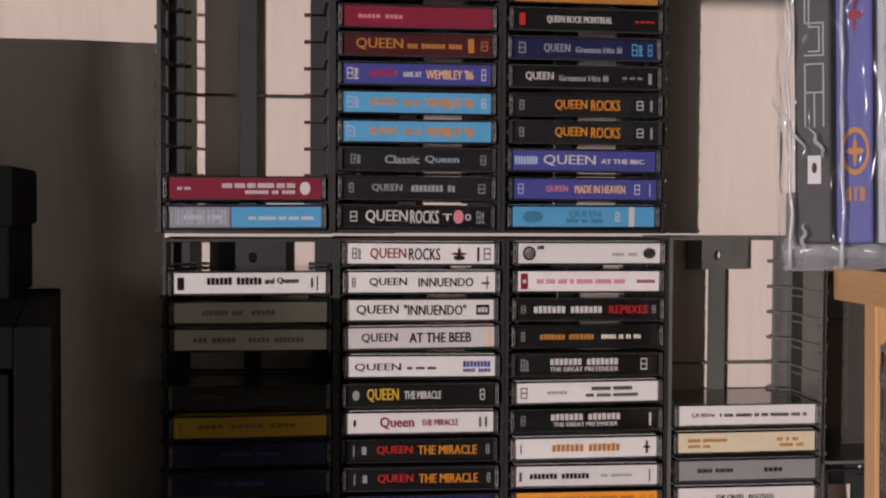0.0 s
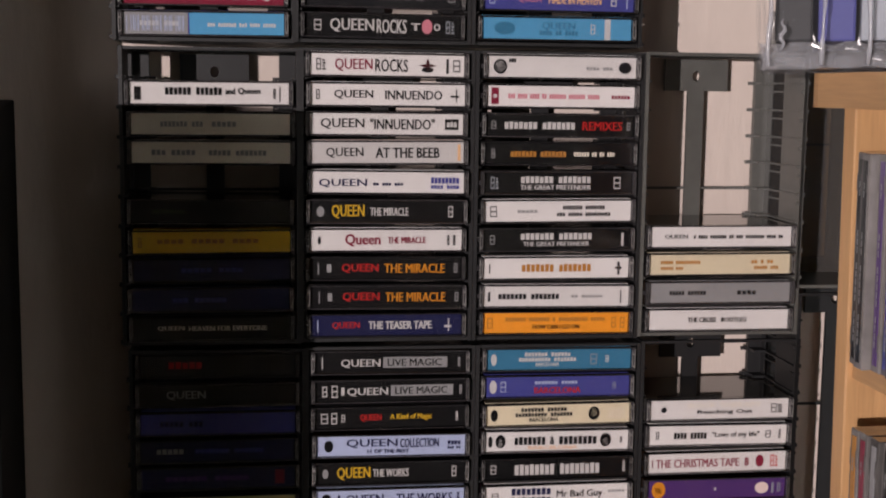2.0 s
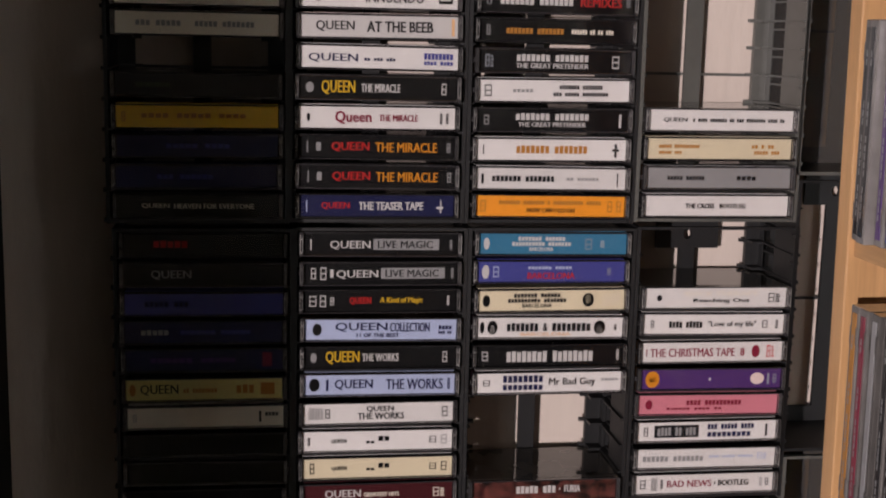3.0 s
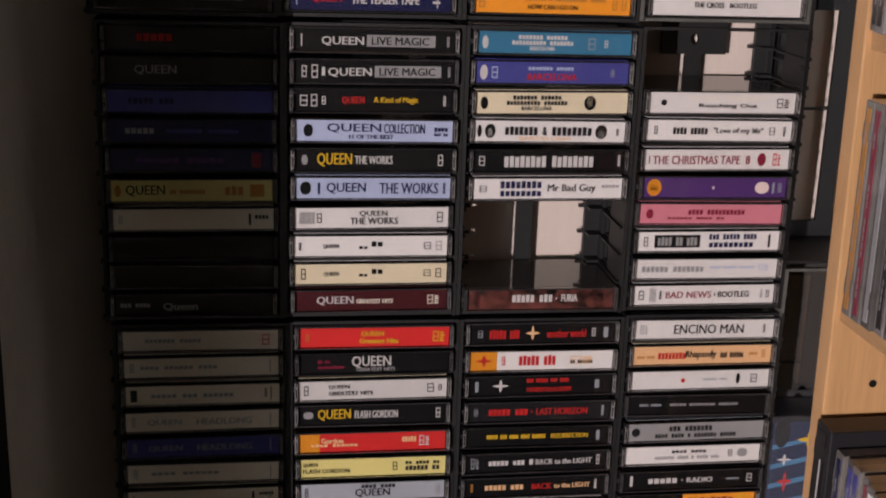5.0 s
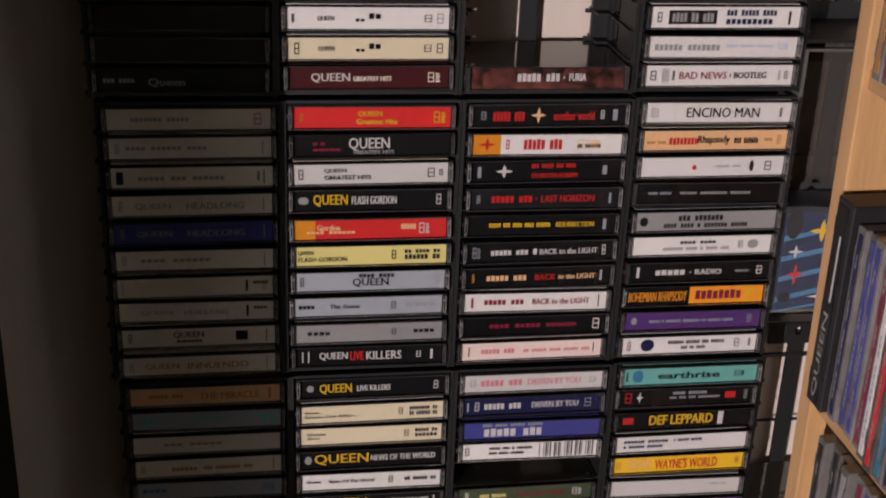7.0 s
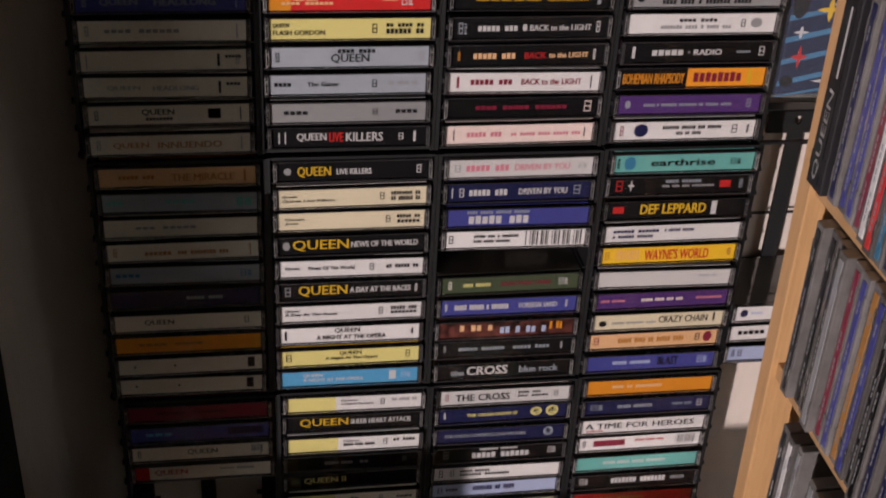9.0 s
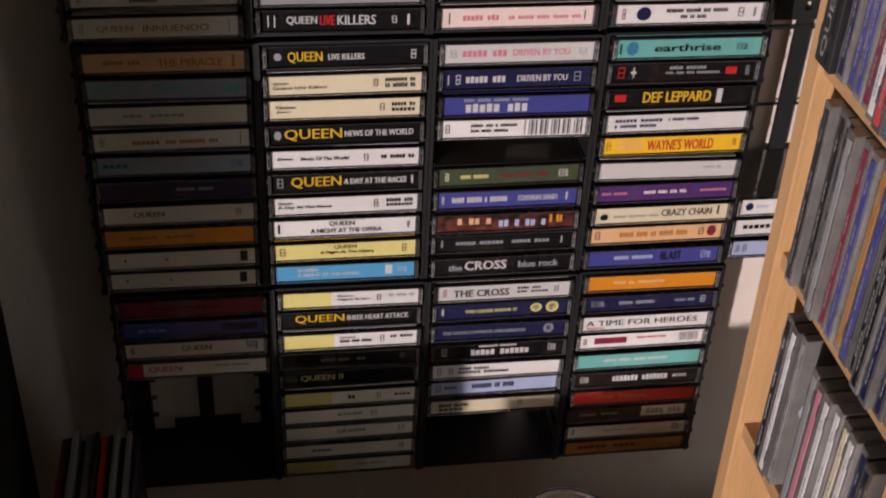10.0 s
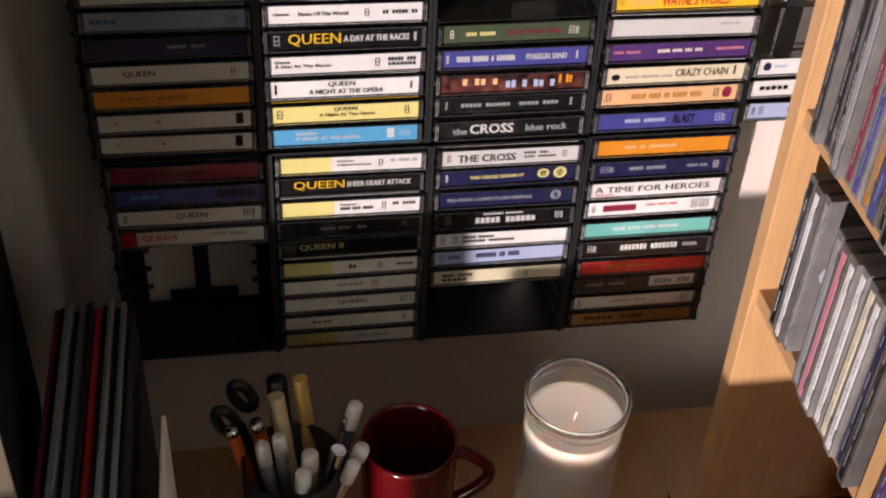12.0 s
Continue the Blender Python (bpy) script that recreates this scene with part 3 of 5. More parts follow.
    (1, 3): ["R; 4 7 50 50 Z []; 41 56 30 66 Y QUEEN; 40 66 26 30 Y Greatest Hits; 88 98 70 50 Y []", "K; 12 20 18 60 X ## ##; 12 30 14 30 X #####; 35 61 64 55 W QUEEN; 38 64 18 16 G GREATEST HITS; ", "E; 0 100 100 50 W $; 3 7 66 50 K []; 20 34 24 66 K QUEEN; 20 50 22 32 K GREATEST HITS; 86 92 60 50 K []; 94 97 40 50 K []", "K; 3 10 40 50 G @; 13 35 62 50 Y QUEEN; 38 67 42 50 W FLASH GORDON; 93 97 70 50 W []",
             "R; 0 14 100 50 O $; 15 30 30 60 J Gordon; 8 40 14 35 J #### ######; 70 80 30 60 J #####; 81 90 70 50 W []", "E; 0 100 100 50 F $; 2 12 24 66 K QUEEN; 2 34 24 32 K FLASH GORDON; 63 67 60 50 K []; 72 96 18 66 K ## #### ##; 72 96 26 36 D ###### ##", "S; 3 6 60 50 D []; 42 66 20 78 D #### ####; 38 62 48 40 K QUEEN; 94 97 60 50 G []", "S; 3 14 20 50 K ####; 24 44 24 50 K The Game; 65 69 50 50 D []; 76 95 20 50 G ## #### ##",
             "G; 8 24 20 50 D ####; 65 69 40 50 D []; 80 95 20 50 D ####", "K; 4 5 64 50 W #; 8 9 64 50 W #; 16 35 46 50 W QUEEN; 37 46 50 50 R LIVE; 48 72 48 50 W KILLERS; 82 86 46 50 W []; 92 94 60 50 W #"],
    (1, 4): ["K; 4 9 40 50 G @; 13 35 60 45 Y QUEEN; 39 62 32 45 W LIVE KILLERS; 92 96 60 50 W []", "W; 0 100 100 50 E $; 3 13 16 60 K Queen; 3 38 20 35 K Queen Live Killers; 68 72 50 50 K []; 76 96 20 64 K ######## ##; 76 96 24 34 D ## ###### ##", "W; 0 100 100 50 E $; 5 18 18 60 K Queen; 5 14 16 36 K Jazz; 73 77 50 50 K []; 81 97 20 64 K ##### ##; 81 97 20 34 D ######", "K; 3 8 50 50 G @; 10 48 66 50 Y QUEEN; 50 96 34 50 W NEWS OF THE WORLD",
             "W; 4 14 20 50 K Queen; 20 52 22 50 K News Of The World; 62 66 50 50 K []; 74 97 22 50 K ## ##### ##", "K; 3 8 70 50 G []; 13 47 68 50 Y QUEEN; 49 92 34 50 W A DAY AT THE RACES; 95 97 60 50 W []", "W; 3 13 18 66 K Queen; 3 40 22 40 K A Day At The Races; 69 73 56 50 K []; 78 97 22 64 K ##### ###; 78 97 18 36 D #######", "W; 3 5 60 50 K #; 39 57 32 70 K QUEEN; 26 76 28 28 K A NIGHT AT THE OPERA; 94 96 50 50 K []",
             "Y; 0 100 100 50 F $; 3 8 60 50 K []; 42 58 26 70 K QUEEN; 32 70 26 36 K A Night At The Opera; 90 94 60 50 K []", "C; 16 30 26 66 W QUEEN; 16 60 22 36 W A NIGHT AT THE OPERA; 79 84 60 50 W $; 87 96 44 50 L []"],
    (1, 5): ["W; 0 36 100 50 F $; 40 52 16 66 K Queen; 40 64 18 40 K A Night At The Opera; 69 73 50 50 K []; 78 97 20 60 G ## #### ##", "K; 3 8 60 50 D []; 10 46 60 50 Y QUEEN; 48 94 34 50 W SHEER HEART ATTACK", "W; 0 38 100 50 F $; 42 54 16 66 K Queen; 42 66 20 40 K ##### #### #####; 72 76 56 50 K []; 80 97 20 60 D ## ####", "D; 28 50 20 45 G ##### ####; 55 62 20 45 G ##; 88 92 40 50 G []", "K; 3 10 40 50 V $; 13 45 48 50 F QUEEN II",
             "A; 0 36 100 50 F $; 48 54 30 50 K ##; 70 74 50 50 D []; 84 97 18 50 D ####", "A; 40 60 20 50 G #####; 66 72 46 50 D []", "A; 40 62 30 50 D QUEEN; 88 94 46 50 D []", "A; 20 36 18 50 D ####; 90 94 50 50 K []", "A; 0 40 100 50 F $; 55 80 18 50 G ### ####"],
    # third column
    (2, 0): [None, "Z; 10 60 20 40 M ##### ####", "K; 4 8 60 50 R $; 23 68 40 50 W QUEEN ROCK MONTREAL; 84 98 10 50 R ####", "D; 0 100 100 50 N $; 4 10 70 50 S []; 22 40 48 50 S QUEEN; 44 76 30 46 S Greatest Hits III; 82 92 76 50 C []; 94 98 76 50 C []", "K; 9 28 46 52 W QUEEN; 32 66 30 46 S Greatest Hits III; 76 90 12 50 G ## ## ##; 94 97 60 50 G #",
             "T; 0 100 100 50 D $; 4 8 60 50 S []; 29 51 54 50 O QUEEN; 54 74 54 50 O ROCKS; 85 91 60 50 W []; 95 97 60 50 S #", "T; 0 100 100 50 D $; 4 8 60 50 S []; 29 51 54 50 O QUEEN; 54 74 54 50 O ROCKS; 85 91 60 50 W []; 95 97 60 50 S #", "B; 2 18 42 50 L ########; 22 58 56 50 W QUEEN; 62 92 24 48 W AT THE BBC", "B; 3 8 66 50 L []; 23 38 36 50 I QUEEN; 43 78 40 50 J MADE IN HEAVEN; 84 89 66 50 W []; 95 96 70 50 L #",
             "C; 8 22 62 50 T @; 40 62 38 62 T QUEEN; 38 64 22 30 T #### ## ####; 82 86 100 50 W $; 72 76 60 50 W []"],
    (2, 1): ["W; 4 13 72 50 D @; 5 12 56 50 W @; 14 19 20 80 K ###; 66 84 16 45 G #### ###; 88 97 56 50 D @", "W; 3 8 80 50 X $; 4 7 20 50 W #; 14 76 24 50 I ### #### #### ## ####### ####### #####; 84 97 18 50 X ######", "K; 3 7 50 50 G []; 12 60 36 50 W ####### #######; 65 92 42 50 R REMIXES; 95 98 50 50 G []", "K; 4 7 60 50 G []; 17 55 28 48 Z ####### #######; 60 88 22 48 A ###### ## ## ###",
             "K; 3 10 76 50 S []; 24 72 34 66 W ####### #######; 24 72 24 28 W THE GREAT PRETENDER; 87 93 76 50 W []", "W; 3 9 70 50 D []; 22 36 16 50 G #####; 53 82 20 68 D ####### #######; 49 86 18 34 D ### ##### #########", "K; 4 8 60 50 G []; 25 74 34 66 W ####### #######; 27 72 22 28 W THE GREAT PRETENDER; 94 96 70 50 W #", "W; 4 5 60 50 D []; 26 74 38 52 Z ####### #######; 92 94 70 50 D #; 90 96 12 50 D #", "W; 3 5 50 50 D #; 10 52 28 50 D ####### #######; 60 82 14 50 G ## ######; 94 95 70 50 D #",
             "O; 2 7 70 50 Z []; 15 84 20 68 Z ####### ####### # ########## #####; 34 66 22 30 K HOW CAN I GO ON; 88 92 70 50 Z []; 94 98 70 50 Z []"],
    (2, 2): ["T; 0 100 100 50 C $; 0 100 100 50 T $; 3 7 60 50 W @; 26 58 20 76 W ####### ######; 22 62 20 50 W ########## #######; 34 50 20 24 W BARCELONA; 71 77 70 50 S []; 82 85 44 50 W []", "B; 3 8 70 50 W @; 10 15 70 50 L []; 34 64 16 70 L ####### #####; 34 66 32 30 R BARCELONA; 88 91 44 50 S []", "E; 3 8 60 50 K @; 24 56 20 76 D ####### ######; 20 60 20 50 D ########## #######; 30 50 20 24 D BARCELONA; 71 79 70 50 K @; 73 77 46 56 E @; 84 97 60 50 A %",
             "W; 2 5 60 50 K @; 7 14 70 50 K @; 9 12 46 40 W @; 20 42 42 52 D #######; 45 48 42 52 D &; 51 78 42 52 D ########; 30 64 18 16 J BARCELONA; 80 88 70 50 K @; 82 86 46 40 W @; 94 96 40 50 D []", "K; 3 8 60 50 W []; 20 80 56 46 W ######## ########; 96 98 70 50 W []", "W; 4 10 40 50 D []; 18 46 36 70 N ########; 18 46 28 26 N ########; 50 82 48 48 K Mr Bad Guy; 86 98 14 60 G #####"] + [None] * 3 + ["*; 5 8 60 50 M []; 30 58 40 55 W ##### ###; 60 61 14 55 W #; 64 75 38 55 W FURIA"],
    (2, 3): ["K; 5 9 50 50 S []; 13 34 48 46 R ##### ###; 38 48 84 50 J *; 53 80 44 46 R another world; 84 87 56 50 W []; 92 96 60 50 S #", "W; 0 19 100 50 O $; 4 16 66 50 R *; 22 25 60 50 R []; 34 60 52 50 R ##### ###; 68 88 54 50 J []; 70 86 18 40 D ## ######", "K; 4 7 60 50 S #; 16 28 72 50 W *; 40 70 22 76 R ### ##### ### ####; 40 72 24 26 R THE BRIXTON ACADEMY; 88 92 50 50 S #", "D; 4 7 50 50 S []; 14 42 36 50 R ##### ###; 44 45 14 50 R #; 48 84 36 50 R LAST HORIZON; 94 96 60 50 S #",
             "K; 14 56 24 50 Y ##### ### #### #### ######; 60 86 26 50 Y RESURRECTION; 92 95 60 50 S #", "K; 3 10 76 50 S []; 16 42 28 48 W ##### ###; 45 48 36 50 W @; 50 90 30 48 W BACK to the LIGHT; 93 96 70 50 W []", "K; 4 6 60 50 Z []; 14 42 30 48 J ##### ###; 48 62 32 48 R BACK; 64 90 28 48 J to the LIGHT; 93 95 70 50 W []", "W; 5 7 60 50 X #; 14 42 28 50 X ##### ###; 48 88 32 50 X BACK to the LIGHT; 94 95 70 50 D #", "M; 0 100 100 50 K $; 18 80 22 50 X #### ##### ######; 91 97 76 50 H []", "H; 0 100 100 50 H $; 5 6 60 50 D #; 14 38 28 48 I ##### ###; 44 92 18 45 I ## ##### #### ##### ###; 94 95 66 50 D []"],
    (2, 4): ["H; 0 100 100 50 W $; 4 9 50 50 G []; 12 42 36 50 I ##### ###; 46 84 36 50 I DRIVEN BY YOU; 90 96 40 50 G []", "N; 3 4 60 50 W #; 8 12 66 50 W []; 15 42 36 48 W ##### ###; 50 84 36 48 W DRIVEN BY YOU; 88 94 66 50 S []", "B; 14 58 18 80 S #### ##### ###### ######; 15 58 48 36 W ##### ###", "W; 2 6 60 50 K []; 20 52 16 66 K ##### ### # #######; 20 46 16 36 K #### ##### #######; 57 98 84 50 K %", None,
             "V; 5 8 60 50 A []; 16 36 22 48 F #### ######; 44 80 24 48 X ELECTRIC FIRE; 85 94 56 50 W []", "B; 3 5 60 50 W []; 10 50 34 48 W ##### ###### # #######; 58 86 34 48 W FOREIGN SAND; 92 94 60 50 W []", "*; 15 40 40 60 J # ## #; 45 80 44 40 L ## # ## #; 82 92 50 60 O # ##", "K; 4 6 60 50 G []; 15 50 22 48 S ##### ######; 56 84 22 48 S ##### ####; 92 94 50 50 G #", "K; 10 20 40 40 S the; 22 53 60 50 W CROSS; 62 92 44 45 S blue rock"],
    (2, 5): ["H; 0 100 100 50 W $; 4 7 60 50 X []; 12 54 48 44 K THE CROSS; 60 78 16 66 D #### ###; 60 84 14 40 D ### #####; 88 92 50 50 D []", "N; 4 6 60 50 W []; 22 62 22 46 F THE CROSS SHOVE IT; 72 81 62 50 F @; 74 79 40 50 N @; 84 94 76 50 F @; 86 92 50 50 N @", "N; 6 70 24 46 S THE CROSS COWBOYS AND INDIANS; 84 92 66 50 S @; 86 90 44 50 N @", "K; 5 10 70 50 W []; 28 74 40 38 W ##### ######; 34 64 14 82 W ######### ########; 88 96 60 50 W []", "W; 3 7 70 50 K []; 12 16 60 50 K []; 20 44 18 64 K ##### ######; 20 60 18 36 K ####### ########", "L; 3 8 60 50 N []; 10 20 24 50 N ####; 32 66 36 52 N ####### ## ####", "E; 6 30 24 60 D ##### ######; 6 26 20 28 D #####; 70 74 50 50 D []"] + [None] * 3,
    # fourth column
    (3, 1): [None] * 6 + ["W; 10 26 24 50 K QUEEN; 30 94 18 50 D # #### ####### ## ### ######## #### ##", "E; 8 36 18 62 Z ##### ##########; 8 24 16 32 Z ##### ###; 72 88 18 62 Z ## # ##; 74 92 18 32 Z ##### ###", "G; 14 40 22 50 D ##### ######; 62 76 22 50 D ####", "W; 28 48 26 50 K THE CROSS; 52 70 24 50 K BOOTLEG"],
    (3, 2): [None, None, "W; 8 12 30 50 D @; 28 80 22 72 A ROCK THERAPY; 34 74 26 34 D Reaching Out; 86 97 60 50 D []", "W; 5 8 50 50 D []; 18 42 34 48 K #### #####; 46 80 36 48 K \"Love of my life\"; 84 89 50 50 D []; 94 96 60 50 D []", "W; 3 4 50 50 X []; 6 66 44 48 X THE CHRISTMAS TAPE; 70 73 44 48 X 8; 78 84 66 50 X @; 88 95 80 50 R []", "P; 3 13 88 50 O @; 5 11 30 50 Z #; 48 50 16 50 W #; 78 88 62 50 H @; 90 92 60 50 S #; 94 97 60 50 S []",
             "I; 5 10 50 50 X @; 34 74 26 60 X #### ##########; 20 60 12 28 X ###### #### ##", "W; 4 8 60 50 K []; 12 44 66 50 D $; 14 42 44 50 G #### ## ###; 50 84 28 72 N ### ##### ####; 50 82 26 30 N #########; 92 94 70 50 D #", "W; 4 48 30 48 G ###### #######; 52 84 12 56 L #### ##### ######; 86 95 44 56 L []", "W; 3 8 60 50 K []; 11 16 70 50 G %; 18 20 60 50 D []; 23 55 36 50 X BAD NEWS; 57 58 18 50 K #; 60 82 32 50 K BOOTLEG; 90 92 60 50 G []; 94 97 50 50 D []"],
    (3, 3): ["W; 3 10 60 50 G []; 28 78 50 50 K ENCINO MAN; 92 94 60 50 D []", "E; 0 100 100 50 J $; 3 16 14 40 Z #### ####; 18 38 36 46 R ########; 38 60 50 48 K Rhapsody; 63 80 30 46 K ### ######; 84 90 16 50 Z ###; 93 96 56 50 Z []", "W; 36 39 26 46 R @; 52 70 10 50 S ##### ###; 76 79 60 50 D @; 86 92 60 50 D []", "K; 8 24 14 50 S #### #####; 30 80 14 50 G ##### ######## ######", "S; 0 100 100 50 G $; 3 9 50 50 D @; 30 62 30 66 D ### #######; 20 80 24 26 D #### #### # ####### #####",
             "W; 34 60 16 66 D #### ####; 22 70 18 32 G ####### #### # #### ###; 76 80 50 50 K []; 83 91 50 50 G @", "K; 5 7 60 50 W $; 18 40 30 48 W #####; 43 44 12 48 W #; 47 66 30 48 W RADIO; 76 86 12 48 S #####; 91 96 60 50 W []", "O; 0 46 100 50 K $; 2 44 56 46 O BOHEMIAN RHAPSODY; 50 84 50 50 X ########; 88 91 80 50 Y $; 93 97 80 50 Y []", "P; 5 9 44 50 S @; 18 80 16 46 S ##### # ####### ######## ## ###### #####; 90 94 60 50 S []", "W; 4 7 70 50 X []; 14 24 72 50 N @; 34 76 20 64 D ####### ###### ### ######; 44 62 18 32 D ### ## ####; 83 88 60 50 K []; 94 96 60 50 D []"],
    (3, 4): ["Q; 2 4 70 50 K []; 7 15 76 50 T @; 26 72 40 50 K earthrise; 82 92 44 50 K []", "K; 4 10 80 50 R []; 13 18 76 50 W *; 40 66 18 72 S #### ######; 38 76 14 44 G ### ### ### #########; 80 88 40 50 R $; 94 97 66 50 S []", "K; 4 12 40 50 R $; 24 72 60 52 Y DEF LEPPARD; 76 80 80 50 W $; 90 94 60 50 D $", "W; 6 40 18 64 N ###### ######; 44 66 18 64 N # ###### ######; 6 36 18 32 N # ###### ######", "Y; 2 6 60 50 Z []; 10 28 60 50 J %; 32 80 64 46 R WAYNE'S WORLD; 94 97 50 50 X []", "W; 0 100 100 50 W $; 76 90 12 60 S #### ##",
             "P; 3 22 16 50 I #### ######; 34 66 20 50 H ##### #### ### ###; 76 96 16 50 I #########", "W; 0 100 100 50 E $; 4 10 40 40 D @; 14 48 14 40 G ##### ####### ####; 50 88 44 54 K CRAZY CHAIN; 92 94 60 60 D #", "J; 3 8 60 50 X []; 22 74 32 48 Z ##### #### ## ##### ####; 82 87 60 50 K []; 89 96 70 50 X @", "L; 0 100 100 50 B $; 20 50 24 50 L ##### #######; 56 72 56 50 K BLAST; 86 96 60 50 L []"],
    (3, 5): ["J; 0 100 100 50 O $; 20 60 22 50 J #### ## #########", "N; 3 16 50 50 S [] ; 26 54 24 50 S ##### #######; 70 86 18 50 S ###### ####; 90 95 60 50 W []", "W; 3 92 40 50 D A TIME FOR HEROES; 4 18 10 14 R ######", "W; 3 6 60 50 K []; 12 38 44 48 X $; 46 70 14 60 R ##### ##### ####; 80 96 60 50 D %", "Q; 0 100 100 50 S $; 0 100 100 50 Q $; 22 74 24 50 W ##### ##### ##### ########", "K; 3 12 60 50 W []; 30 76 42 50 W ####### #######; 80 92 26 50 G #####", "R; 0 100 100 50 O $; 0 100 100 50 R $; 18 60 24 50 Z #### ######", "K; 60 97 80 50 A $; 64 94 40 50 G #### ###; 8 40 20 50 G #### ####", "A; 3 6 60 50 D []; 88 96 60 50 D []; 30 60 14 50 S ##### ###", "Z; 10 60 30 50 M ##### ####"],
}
TOPS = {(3, 1, 6), (3, 2, 2), (2, 2, 9), (2, 4, 5), (0, 0, 8), (0, 1, 1)}
for (c, m), spines in SPINES.items():
    for s, text in enumerate(spines):
        if text:
            make_cassette(c, m, s, text, show_top=(c, m, s) in TOPS)
for i, text in enumerate(("W; 4 10 50 50 N @; 12 22 16 50 L ####", "W; 6 50 26 50 K ##### ####; 56 80 20 50 D ####", "L; 3 6 60 50 K []; 8 12 60 50 K []; 30 60 20 50 N #### ###")):
    make_cassette(4, 4, 7 + i, text, z=1.103 - i * PITCH, show_top=i == 0)


# ---- things in the racks' last column, and the dark cabinet ----
def make_tape_pack():
    pack = thing("tape_pack", "blue striped multipack of tapes in crinkled shrink wrap", "tape pack", pose(column_x(4, 3) - 0.002, 0.006, slot_z(4, 3, 0) - 0.1865))
    part("carton", box(-0.050, 0, 0, 0.050, 0.045, 0.078, 0.002), material("pack_blue", (0.008, 0.018, 0.06), 0.35, vary=0.3, scale=60), pack)
    pale = material("pack_stripe", (0.06, 0.20, 0.36), 0.35, vary=0.2, scale=80)
    for i in range(5):
        verts, faces = [], []
        z = -0.008 + i * 0.016
        verts.extend(((-0.05, 0, max(0, z)), (-0.05, 0, max(0.001, z + 0.004)), (0.05, 0, min(0.078, z + 0.026)), (0.05, 0, min(0.077, z + 0.022))))
        faces.append((3, 2, 1, 0))
        me = bpy.data.meshes.new("stripe")
        me.from_pydata(verts, [], faces)
        me.materials.append(pale)
        part("stripe", me, None, pack, at=pose(0, -0.0004, 0))
    for ink, x, z, rx, rz, points in (("Y", -0.022, 0.064, 0.010, 0.009, 4), ("R", -0.038, 0.030, 0.006, 0.009, 4), ("W", 0.004, 0.034, 0.018, 0.016, 0), ("K", 0.004, 0.034, 0.011, 0.008, 4), ("O", -0.004, 0.052, 0.010, 0.013, 4), ("Y", 0.010, 0.064, 0.010, 0.010, 4), ("K", -0.044, 0.070, 0.006, 0.012, 0), ("W", -0.012, 0.068, 0.010, 0.007, 4), ("K", 0.030, 0.016, 0.012, 0.008, 0), ("W", -0.014, 0.012, 0.012, 0.006, 4), ("K", -0.044, 0.012, 0.005, 0.004, 0), ("K", 0.036, 0.046, 0.010, 0.010, 4), ("W", -0.040, 0.048, 0.006, 0.005, 4)):
        verts, faces = [], []
        put_disc(verts, faces, x, z, rx, rz, points)
        me = bpy.data.meshes.new("print")
        me.from_pydata(verts, [], faces)
        me.materials.append(INK[ink])
        part("print", me, None, pack, at=pose(0, -0.0008 if ink in "WYR" else -0.0011, 0))
    bm = box(-0.0525, -0.002, 0.0005, 0.0525, 0.047, 0.083)
    bmesh.ops.subdivide_edges(bm, edges=list(bm.edges), cuts=9, use_grid_fill=True)
    for v in bm.verts:
        v.co += 0.0022 * noise.noise_vector(v.co * 70)
        v.co.y = min(v.co.y, -0.0016) if v.co.y < 0.002 else v.co.y
    part("shrink_wrap", bm, film("pack_wrap", 0.92), pack, "crinkled clear wrap")


make_tape_pack()


def make_cabinet():
    cab = thing("dark_cabinet", "tall near-black cabinet standing against the wall", "cabinet", pose(-0.2755, -0.232, DESK, 0, 0, 9))
    h = 1.8135 - DESK
    part("side_panel", box(-0.018, 0, 0, 0, 0.290, h, 0.0015), DARK, cab)
    part("side_panel", box(-0.42, 0, 0, -0.402, 0.290, h, 0.0015), DARK, cab)
    part("top_panel", box(-0.402, 0, h - 0.02, -0.018, 0.290, h, 0.001), DARK, cab)
    part("back_panel", box(-0.402, 0.280, 0, -0.018, 0.290, h - 0.02), DARK, cab)
    part("edge_strip", box(-0.016, -0.004, 0, 0.001, -0.0003, 0.46, 0.001), material("pale_edging", (0.13, 0.105, 0.07), 0.5, vary=0.1, scale=60), cab, "pale wooden edging")
    for k in (1,):
        d = part("door", box(-0.400, -0.001 + 0.004, 0.004 + k * (h - 0.02) / 2, -0.020, 0.02, (k + 1) * (h - 0.02) / 2 - 0.003, 0.002), DARK, cab)
        part("knob", lathe([(0, 0.016), (0.007, 0.015), (0.009, 0.010), (0.004, 0.004), (0.005, 0), (0, 0)], 16), BLACK, d, at=pose(-0.36, 0.003, 0.30 + k * 0.42, 90))


make_cabinet()
flat_rnd = random.Random(3)
for i in range(30):
    tone = "DSKWGDSK"[flat_rnd.randrange(8)]
    lying = thing("disc_case", "%s-edged disc case lying in a stack in the dark cabinet" % SAY[tone], "disc", pose(-0.2755, -0.232, DESK, 0, 0, 9) @ pose(-0.172, 0.004 + flat_rnd.uniform(0, 0.006), 0.0005 + i * 0.0136, 0, 0, flat_rnd.uniform(-1, 1)), "discs lying in the cabinet")
    part("jewel_case", box(0, 0, 0, 0.142, 0.125, 0.0100, 0.0006, 1), CARD[tone], lying)
    part("spine_label", box(0.004, -0.0006, 0.003, 0.138, 0.001, 0.0074), CARD["S" if tone in "DK" else "D"], lying)


